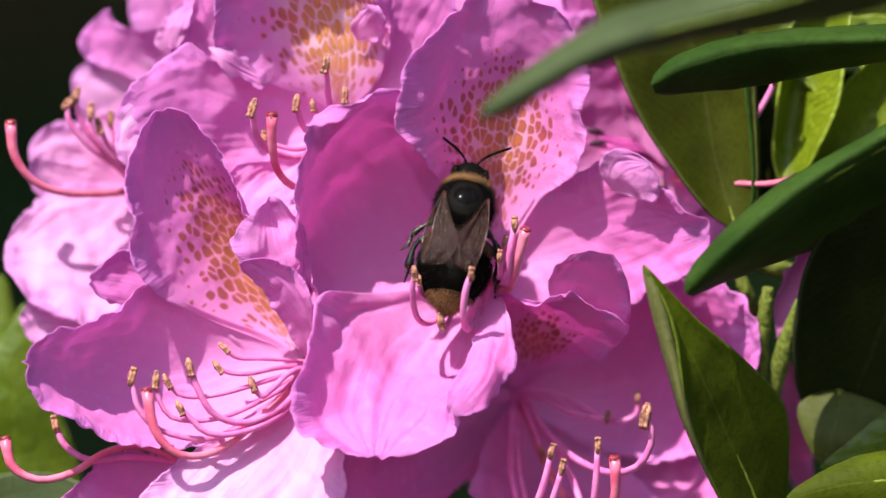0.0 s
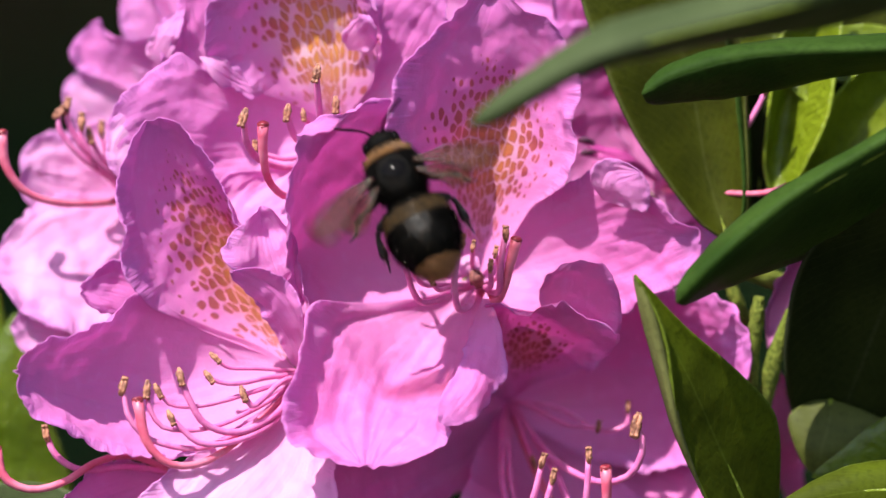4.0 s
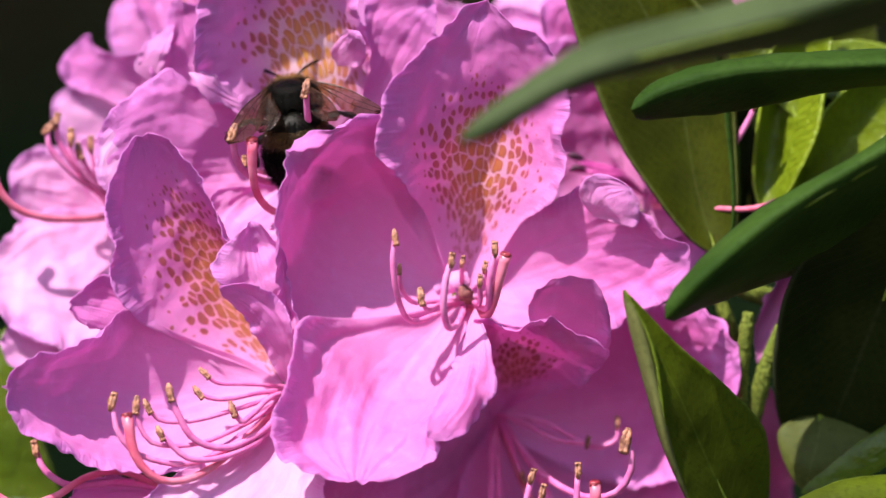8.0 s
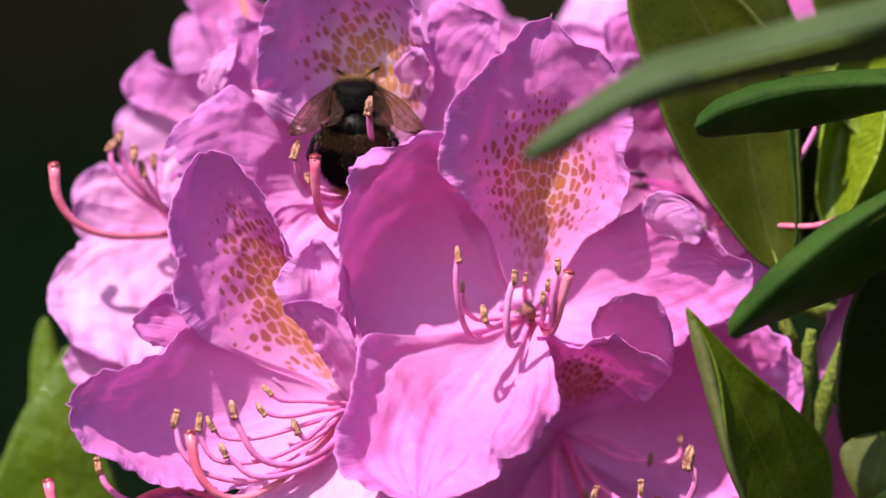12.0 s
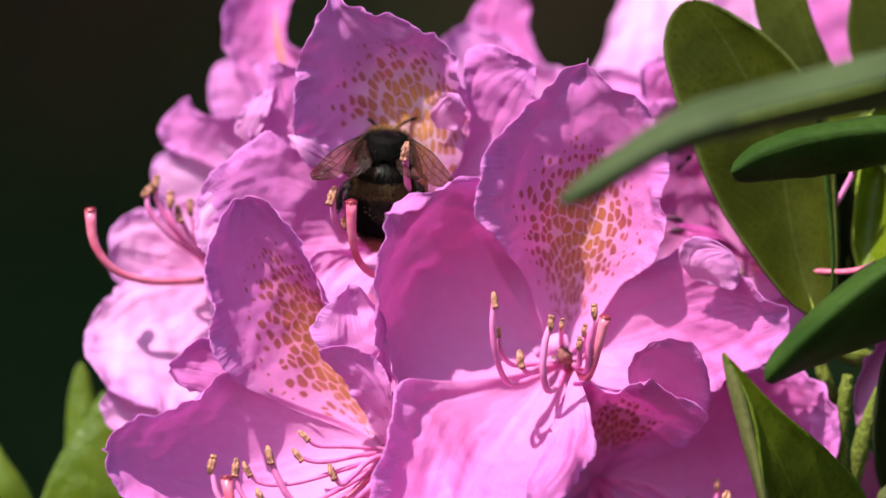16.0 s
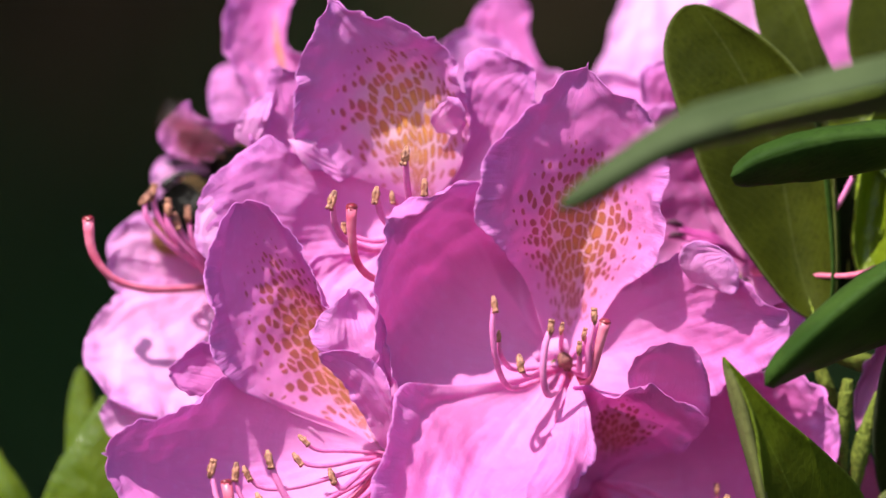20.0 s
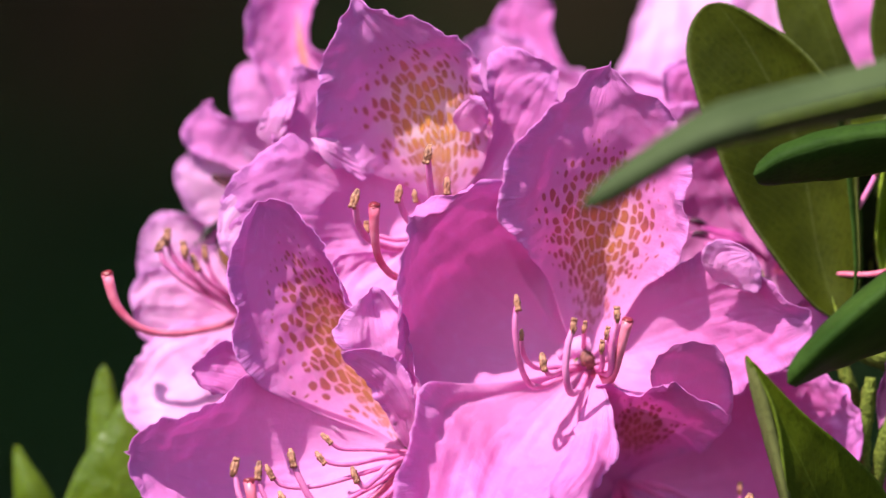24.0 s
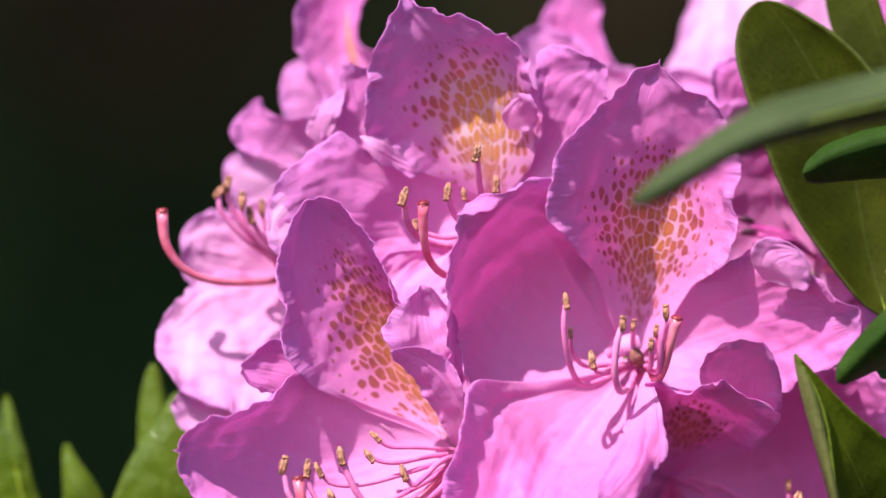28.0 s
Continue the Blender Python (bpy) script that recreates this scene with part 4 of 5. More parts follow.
def floret_right():
    b = (1180, 330, -330)
    fl = flower(b, "rosy floret tucked behind the spotted petal and leaf")
    petal(fl, PETAL_DEEP_SHADE, b, (1030, 20, -200), [(1060, 330, -280), (985, 260, -230), (970, 120, -210)], [(1110, 230, -310), (1060, 110, -240)], [(1230, 320, -300), (1190, 180, -250), (1110, 60, -210)])
    petal(fl, PETAL_DEEP_SHADE, b, (1090, -60, -240), [(1100, 200, -290), (1010, 40, -250), (1000, -40, -240)], [(1120, 150, -310), (1080, 20, -260)], [(1230, 260, -300), (1180, 80, -260), (1140, -30, -240)])
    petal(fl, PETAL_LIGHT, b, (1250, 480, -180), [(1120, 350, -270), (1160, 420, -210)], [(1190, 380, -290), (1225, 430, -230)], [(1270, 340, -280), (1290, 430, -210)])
    petal(fl, PETAL_DEEP_SHADE, b, (1330, 250, -220), [(1220, 380, -280), (1300, 350, -240)], [(1240, 300, -300), (1290, 270, -250)], [(1210, 250, -290), (1290, 190, -240)])
    for dx, dy, dark in ((0, -8, 1), (22, 2, 0), (4, 10, 1), (30, 24, 0), (40, 14, 0)):
        end = [(1078 + dx * 0.6, 252 + dy * 0.9, -225), (1036 + dx, 240 + dy * 1.4, -215)]
        ob = rod_part("stamen", fl, FILAMENT_DEEP, [(1175, 300, -320), (1126 + dx * 0.3, 262 + dy * 0.6, -245), *end], [5.5, 4.6, 4.2, 4.6], "deep magenta stamen")
        if dark:
            rod_part("anther", ob, ANTHER_DARK, [(1068 + dx, 244 + dy, -214), (1052 + dx, 240 + dy * 1.2, -208), (1038 + dx, 241 + dy * 1.4, -210)], [2, 5, 2.5], "dark brown anther", 8, 12, 0.6)
    pistil(fl, [(1190, 320, -320), (1260, 322, -180), (1340, 326, -100), (1385, 322, -80), (1408, 314, -75)], 6)
    stamen(fl, [(1190, 310, -320), (1290, 260, -180), (1332, 215, -120), (1362, 165, -100), (1372, 140, -95)], 6, (0.2, -1), 0.9)
    pedicel(fl, b)


def floret_bottom_left():
    b = (330, 830, -120)
    fl = flower(b, "drooping floret hidden below with a pale hooked pistil")
    petal(fl, PETAL, b, (105, 905, 20), [(240, 800, -60), (170, 815, -20), (125, 860, 0)], [(240, 850, -80), (160, 880, -20)], [(300, 920, -80), (200, 960, -20), (130, 945, 10)])
    petal(fl, PETAL, b, (250, 1010, 30), [(240, 880, -60), (200, 960, 0)], [(290, 910, -80), (265, 970, -10)], [(370, 920, -60), (340, 1000, 0)])
    pistil(fl, [(320, 820, -110), (250, 790, -60), (185, 802, 0), (130, 836, 40), (70, 850, 60), (22, 828, 70), (8, 778, 72)])
    stamen(fl, [(320, 820, -110), (240, 810, -60), (160, 815, -10), (115, 790, 10), (97, 752, 15)], 7, (-0.2, -1), 1.1)
    pedicel(fl, b, (620, 700, -640))


SAGGING = floret_far_left()
for build in (floret_middle, floret_side, floret_low, floret_upper, floret_behind_left, floret_behind, floret_tall_behind, floret_right, floret_bottom_left):
    build()


# ---- leafy shoots ----
def shoot(at, label):
    return thing("rhododendron_shoot", place(*at), label, "leafy shoot", "leafy shoots")


def shoot_upper_right():
    s = shoot((1960, -200, -120), "shoot with long leathery green leaves overhanging the flowers")
    rod_part("stem", s, STALK, [(1960, 300, -140), (1900, 60, 440), (1850, -108, 706)], [30, 26, 22])
    rod_part("stem", s, STALK, [(1960, 320, -140), (1920, 120, 20), (1850, 82, 142)], [30, 24, 18])
    leaf(s, LEAF_GREY, (1850, -110, 705), (846, 206, 867), [(1640, -120, 705), (1430, -66, 752), (1165, 0, 809), (1050, 45, 832), (925, 128, 853)],
         [(1640, -70, 774), (1430, -8, 832), (1200, 48, 867), (1050, 92, 884), (925, 160, 884)], [(1640, -20, 589), (1430, 40, 659), (1200, 76, 774), (1050, 118, 844), (905, 192, 862)], "blurred grey-green leaf", rib=5)
    leaf(s, LEAF_MID, (1850, 80, 140), (1154, 150, 165), [(1700, 50, 70), (1568, 46, 72), (1350, 58, 95), (1225, 90, 125), (1172, 122, 150)], [(1700, 72, 150), (1568, 74, 158), (1350, 84, 172), (1220, 116, 176)],
         [(1700, 100, 10), (1568, 108, 12), (1350, 146, 60), (1225, 162, 100), (1172, 166, 130)], "leaf with a pale upper edge", rib=4)
    leaf(s, LEAF_MID, (1850, 120, 110), (1214, 518, 240), [(1700, 130, 90), (1568, 222, 120), (1400, 318, 165), (1268, 425, 215)], [(1700, 185, 210), (1568, 258, 250), (1415, 350, 270), (1285, 452, 266)],
         [(1700, 310, -110), (1568, 392, -90), (1420, 444, -20), (1285, 492, 120)], "leaf bent down towards the flowers", rib=5)


def shoot_right():
    s = shoot((1960, 300, -150), "upright shoot with broad olive-green leaves")
    rod_part("stem", s, STALK, [(1960, 300, -150), (1600, 500, -220), (1330, 460, -160), (1305, 400, -130)], [30, 24, 16, 14])
    broad = leaf(s, LEAF, (1305, 412, -120), (1088, -156, -90), [(1240, 360, -100), (1125, 195, -80), (1062, 40, -80), (1036, -90, -85)], [(1268, 290, -138), (1228, 90, -132), (1150, -70, -108)],
         [(1338, 380, -110), (1338, 200, -95), (1312, 30, -90), (1220, -90, -90)], "broad olive leaf with a leaf shadow across it", nu=50)
    sheet_part("turned_margin", broad, LEAF_MID, "turned-down shade-dark leaf margin", 4.0, (1318, 398, -108), (1290, -10, -84), [(1331, 340, -100), (1324, 210, -92), (1308, 90, -86)], [(1336, 340, -104), (1331, 210, -98), (1314, 90, -92)],
               [(1343, 340, -128), (1342, 210, -124), (1324, 90, -118)], ruffle=3.0, jag=2.0, sway=1.0, crease=0.5, crinkle=1.5, nv=13)
    leaf(s, LEAF_FRESH, (1385, 345, -170), (1500, -40, -150), [(1368, 270, -150), (1380, 160, -120), (1400, 40, -130)], [(1400, 230, -200), (1425, 120, -200)], [(1425, 310, -150), (1475, 200, -120), (1500, 80, -130)], "glossy fresh green leaf")
    leaf(s, LEAF_FRESH, (1400, 380, -200), (1680, 20, -190), [(1420, 300, -180), (1500, 150, -170), (1590, 60, -175)], [(1465, 300, -230), (1570, 170, -225)], [(1480, 380, -190), (1620, 300, -185), (1700, 150, -180)])
    # the deep shade on this leaf comes from its colour
    leaf(s, LEAF_SHADE, (1360, 480, -230), (1370, 60, -240), [(1325, 400, -230), (1315, 250, -235), (1330, 120, -240)], [(1360, 330, -240), (1365, 180, -245)], [(1405, 400, -230), (1410, 250, -235), (1400, 120, -240)], "leaf with deep shade put into its colour")
    leaf(s, LEAF, (1340, 120, -200), (1215, -330, -230), [(1270, 40, -200), (1200, -120, -215), (1190, -260, -225)], [(1300, -50, -210), (1245, -200, -220)], [(1345, 0, -200), (1290, -140, -215), (1250, -270, -225)])
    leaf(s, LEAF, (1560, 200, -240), (1420, -260, -260), [(1450, 100, -240), (1365, -60, -250), (1370, -180, -255)], [(1510, 20, -250), (1450, -130, -260)], [(1590, 60, -240), (1560, -80, -250), (1480, -210, -258)])
    leaf(s, LEAF_FRESH, (1450, 170, -180), (1300, 40, -210), [(1390, 120, -190), (1335, 70, -200)], [(1400, 95, -195), (1345, 60, -205)], [(1440, 80, -190), (1370, 35, -205)])
    leaf(s, LEAF_FRESH, (1700, 90, -230), (1290, 62, -200), [(1600, 130, -220), (1450, 120, -205)], [(1560, 80, -215), (1420, 70, -205)], [(1580, 30, -220), (1420, 36, -205)])
    rod_part("bud", s, STALK, [(1350, 700, -150), (1350, 610, -110), (1356, 545, -90), (1360, 508, -85)], [9, 11, 13, 9], "downy green flower stalk", 12, 40, 0.45)
    rod_part("bud", s, STALK, [(1370, 700, -150), (1384, 630, -120), (1402, 570, -105), (1412, 530, -100)], [13, 16, 11, 4], "pointed green bud", 12, 30, 0.25)
    rod_part("bud", s, STALK, [(1340, 560, -180), (1318, 510, -150), (1305, 470, -150)], [11, 12, 10], "downy green flower stalk", 12, 30, 0.4)


def shoot_lower_right():
    s = shoot((1900, 1000, -250), "lower shoot with glossy dark green leaves")
    rod_part("stem", s, STALK, [(1900, 1000, -250), (1660, 1060, -60), (1420, 1080, -60), (1345, 1010, -40)], [30, 26, 20, 12])
    rod_part("stem", s, STALK, [(1900, 1000, -250), (1800, 700, -180), (1680, 520, -120), (1660, 300, -90)], [30, 26, 20, 12])
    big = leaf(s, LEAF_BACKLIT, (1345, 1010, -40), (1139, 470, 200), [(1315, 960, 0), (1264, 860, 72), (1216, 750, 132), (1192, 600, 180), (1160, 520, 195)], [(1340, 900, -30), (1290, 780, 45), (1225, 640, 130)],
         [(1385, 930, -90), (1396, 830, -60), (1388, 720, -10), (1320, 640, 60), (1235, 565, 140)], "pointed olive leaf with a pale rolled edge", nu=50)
    sheet_part("rolled_edge", big, LEAF_PALE, "pale rolled leaf margin", 4.0, (1262, 862, 70), (1139, 470, 200), [(1212, 755, 110), (1184, 660, 130), (1156, 560, 165)], [(1216, 750, 138), (1192, 650, 165), (1166, 550, 190)],
               [(1222, 745, 132), (1202, 640, 158), (1176, 545, 188)], ruffle=1.2, jag=0.0, sway=1.0, crease=0.5, crinkle=0.5, nv=15)
    # tilted from the sun and coloured dark in place of a cast shadow
    leaf(s, LEAF_SHADE, (1690, 300, 60), (1468, 808, -260), [(1560, 340, 40), (1445, 430, 10), (1404, 580, -80), (1418, 715, -180)], [(1600, 480, -60), (1520, 680, -180)],
         [(1740, 460, -60), (1700, 640, -160), (1570, 750, -230)], "dark green leaf with shade put into its colour")
    # the lit end of the leaf above, added as a separate paler sheet
    leaf(s, LEAF_TIP_LIT, (1486, 692, -168), (1461, 822, -150), [(1446, 698, -166), (1413, 722, -152), (1426, 776, -148)], [(1484, 730, -150), (1470, 780, -140)], [(1546, 712, -165), (1602, 750, -158), (1530, 794, -150)], "sunlit end of the leaf above, laid over it as a paler leaf")
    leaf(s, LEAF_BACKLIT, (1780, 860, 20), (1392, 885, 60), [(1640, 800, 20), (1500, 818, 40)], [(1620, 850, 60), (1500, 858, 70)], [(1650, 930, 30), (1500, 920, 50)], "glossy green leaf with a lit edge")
    leaf(s, LEAF_YOUNG, (1720, 660, -90), (1452, 828, -120), [(1640, 690, -100), (1560, 738, -110), (1500, 785, -116)], [(1650, 708, -92), (1570, 760, -104), (1505, 802, -112)],
         [(1670, 735, -98), (1590, 788, -108), (1510, 822, -116)], "narrow young green leaf", rib=4.0)
    fl = thing("rhododendron_petal", place(1380, 580, -140), "narrow violet petal hanging between the leaves", "petal")
    petal(fl, PETAL, (1375, 600, -160), (1507, 360, -110), [(1375, 530, -145), (1420, 430, -120)], [(1400, 520, -160), (1455, 430, -130)], [(1415, 530, -150), (1480, 420, -120)])
    # turned from the sun to look dark, with shade in its colour too
    petal(fl, PETAL_DEEP_SHADE, (1385, 610, -120), (1425, 880, -420), [(1368, 700, -220), (1376, 800, -330)], [(1392, 700, -225), (1402, 800, -335)], [(1420, 690, -220), (1438, 800, -330)])


def shoot_left():
    s = shoot((-60, 1000, -480), "shoot with narrow bright green young leaves")
    rod_part("stem", s, STALK, [(-60, 1010, -480), (-55, 940, -470), (-40, 900, -465)], [30, 24, 16])
    leaf(s, LEAF_YOUNG, (30, 990, -470), (2, 486, -420), [(-10, 800, -450), (-22, 640, -430), (-19, 550, -425)], [(18, 800, -440), (6, 620, -415)], [(60, 800, -450), (34, 640, -430), (24, 550, -424)], "bright green young leaf")
    leaf(s, LEAF_YOUNG, (40, 1000, -430), (50, 536, -370), [(-105, 880, -420), (-80, 765, -390), (-42, 670, -380), (8, 590, -374)], [(30, 820, -395), (25, 670, -365)], [(140, 870, -420), (110, 740, -390), (72, 620, -376)], "bright green young leaf")
    leaf(s, LEAF_YOUNG, (-190, 980, -450), (-258, 540, -400), [(-262, 850, -440), (-275, 720, -410), (-272, 610, -402)], [(-215, 800, -420), (-245, 650, -392)], [(-170, 830, -440), (-205, 700, -410), (-232, 600, -402)])
    leaf(s, LEAF_YOUNG, (-60, 990, -450), (-156, 630, -400), [(-130, 850, -440), (-158, 740, -410)], [(-90, 820, -420), (-130, 710, -392)], [(-40, 850, -440), (-90, 720, -410), (-130, 655, -402)])
    leaf(s, LEAF_GREY, (-120, 980, -300), (150, 860, -200), [(-40, 860, -260), (60, 835, -220)], [(-20, 910, -270), (70, 870, -225)], [(0, 960, -260), (100, 900, -215)])


for build in (shoot_upper_right, shoot_right, shoot_lower_right, shoot_left):
    build()


# ---- bumblebee ----
MM = 0.001


def furry(name, parent, mat, at, radii, hairs, length, seed, label="", keep=None, back=0.6, tilt=0.0, pivot=(0, 0, 0), bald=2.0, taper=0.0, skin=True, thick=0.017):
    """A rounded body part with a coat of fine hairs that lean back; millimetres in the bee's space. keep: range of y kept;
    bald: no hairs where the back faces up more than this; taper: how far the hind end narrows; skin: whether it has a surface of its own."""
    rng = random.Random(seed)
    at, rad = Vector(at), Vector(radii)
    lo, hi = keep if keep else (-1.0, 1.0)
    rows, sides = 34, 26
    verts, faces = [], []
    turn = Euler((radians(tilt), 0, 0)).to_matrix()

    def surface(y, f):
        r = math.sqrt(max(0, 1 - y * y)) * (1 - taper * max(0, -y) ** 2) * (1 + (0.035 * ((y * 3.1) % 1.0 - 0.5) if taper and skin else 0))
        return turn @ Vector((r * math.cos(f) * rad.x, y * rad.y, r * math.sin(f) * rad.z)) + at - Vector(pivot)
    for i in range(rows + 1 if skin else 0):
        y = math.sin(math.asin(max(-1, min(1, lo))) + (math.asin(max(-1, min(1, hi))) - math.asin(max(-1, min(1, lo)))) * i / rows)
        for k in range(sides):
            verts.append(surface(y, 2 * math.pi * k / sides) * MM)
    for i in range(rows if skin else 0):
        for k in range(sides):
            k2 = (k + 1) % sides
            faces.append((i * sides + k, i * sides + k2, (i + 1) * sides + k2, (i + 1) * sides + k))
    for _ in range(round(hairs * 1.8)):
        y, f = lo + (hi - lo) * rng.random(), rng.uniform(0, 2 * math.pi)
        r = math.sqrt(max(0.02, 1 - y * y))
        p = surface(y, f)
        n = (turn @ Vector((r * math.cos(f) / rad.x, y / rad.y, r * math.sin(f) / rad.z))).normalized()
        if n.z > bald:
            continue
        d = (n + turn @ Vector((rng.uniform(-0.4, 0.4), -back + rng.uniform(-0.4, 0.4), rng.uniform(-0.3, 0.3)))).normalized()
        s = d.orthogonal().normalized() * thick
        ln = length * rng.uniform(0.5, 1.45)
        q = len(verts)
        t = d.cross(s)
        verts += [(p + s) * MM, (p - s * 0.5 + t * 0.87) * MM, (p - s * 0.5 - t * 0.87) * MM, (p + d * ln + n * ln * 0.1) * MM]
        faces += [(q, q + 1, q + 3), (q + 1, q + 2, q + 3), (q + 2, q, q + 3)]
    return local_mesh(name, verts, faces, mat, parent, label)


def local_mesh(name, verts, faces, mat, parent, label="", uvs=None, at=(0, 0, 0)):
    ob = link_mesh(name, verts, faces, mat, None, label, uvs)
    ob.parent = parent
    ob.location = Vector(at) * MM
    return ob


def local_rod(points, radii, sides=7, count=14, bumps=0.0):
    """A rod in millimetres of the bee's space."""
    c = spline([(*p, r) for p, r in zip(points, radii)], count)
    verts, faces = [], []
    for i in range(count):
        d = Vector(c[min(i + 1, count - 1)][:3] - c[max(i - 1, 0)][:3]).normalized()
        a = d.orthogonal().normalized()
        b = d.cross(a)
        for k in range(sides):
            f = 2 * math.pi * k / sides
            r = c[i][3] * (1 + bumps * noise.noise(Vector((i * 1.3, k * 2.1, c[0][0]))))
            verts.append((Vector(c[i][:3]) + (a * math.cos(f) + b * math.sin(f)) * r) * MM)
    for i in range(count - 1):
        for k in range(sides):
            k2 = (k + 1) % sides
            faces.append((i * sides + k, i * sides + k2, (i + 1) * sides + k2, (i + 1) * sides + k))
    faces += [tuple(range(sides))[::-1], tuple((count - 1) * sides + k for k in range(sides))]
    return verts, faces


def wing(bee, side, length, width, name, at, drop):
    """Membrane with a straight leading edge, a broad rounded tip and fluted cells between raised veins; the root is at the origin."""
    nu, nv = 30, 15
    verts, uvs = [], []
    for i in range(nu):
        u = i / (nu - 1)
        tip = max(0.0, 1 - max(0.0, (u - 0.60) / 0.40) ** 3) ** 0.42
        lead = (0.12 + 0.30 * min(1, u * 2.2)) * width * (0.12 + 0.88 * tip)
        trail = (0.12 + 1.36 * min(1, u / 0.66) ** 1.15) * width * (0.04 + 0.96 * tip)
        for j in range(nv):
            v = j / (nv - 1)
            x = side * (lead - v * (lead + trail))
            z = 0.17 * math.sin(v * 19 + u * 3) * min(1, u * 3) + 0.16 * math.sin(u * 7 + v * 4) * u - drop * u * u
            verts.append(Vector((x, -u * length, z)) * MM)
            uvs.append((v, u * length / width / 2))
    faces = [(i * nv + j, i * nv + j + 1, (i + 1) * nv + j + 1, (i + 1) * nv + j) for i in range(nu - 1) for j in range(nv - 1)]
    ob = local_mesh(name, verts, faces, WING, bee, "smoky transparent veined wing", uvs, at)

    def on(u, v):
        p = verts[round(u * (nu - 1)) * nv + round(v * (nv - 1))] / MM
        return (p.x, p.y, p.z + 0.03)
    for line, r in ((((0, 0.3), (0.4, 0.0), (0.8, 0.0)), 0.10), (((0, 0.4), (0.35, 0.22), (0.62, 0.22), (0.9, 0.14)), 0.06), (((0, 0.5), (0.4, 0.5), (0.66, 0.5), (0.93, 0.43)), 0.05),
                    (((0, 0.6), (0.3, 0.72), (0.6, 0.86)), 0.05), (((0.62, 0.22), (0.66, 0.5)), 0.04), (((0.35, 0.22), (0.4, 0.5), (0.45, 0.79)), 0.04)):
        v, f = local_rod([on(*q) for q in line], [r * (1 - 0.5 * k / (len(line) - 1)) for k in range(len(line))], 5, 12)
        local_mesh("vein", v, f, VEIN, ob)
    return ob


def leg(bee, points, radii, hairs, seed, label="", at=(0, 0, 0)):
    v, f = local_rod(points, radii, 7, 24, 0.25)
    rng = random.Random(seed)
    c = spline(points, 40)
    for _ in range(hairs):
        p = Vector(c[rng.randrange(4, 34)])
        d = Vector((rng.uniform(-1, 1), rng.uniform(-1, 1), rng.uniform(-1, 1))).normalized()
        s = d.orthogonal().normalized() * 0.03
        q = len(v)
        v += [(p + s) * MM, (p - s) * MM, (p + d * rng.uniform(0.4, 0.8)) * MM]
        f.append((q, q + 1, q + 2))
    ob = local_mesh("leg", v, f, LEG_SHELL, bee, label, None, at)
    if "pollen" in label:
        v, f = [], []
        for _ in range(70):
            p = Vector(c[rng.randrange(16, 34)]) + Vector((rng.uniform(-1, 1), rng.uniform(-1, 1), rng.uniform(-1, 1))).normalized() * 0.38
            r, q = rng.uniform(0.03, 0.08), len(v)
            v += [(p + Vector(d) * r) * MM for d in ((1, 0, 0), (-1, 0, 0), (0, 1, 0), (0, -1, 0), (0, 0, 1), (0, 0, -1))]
            f += [(q + i, q + j, q + k) for i in (0, 1) for j in (2, 3) for k in (4, 5)]
        local_mesh("pollen", v, f, POLLEN, ob, "pale pollen grains")["kind"] = "stuff"
    return ob


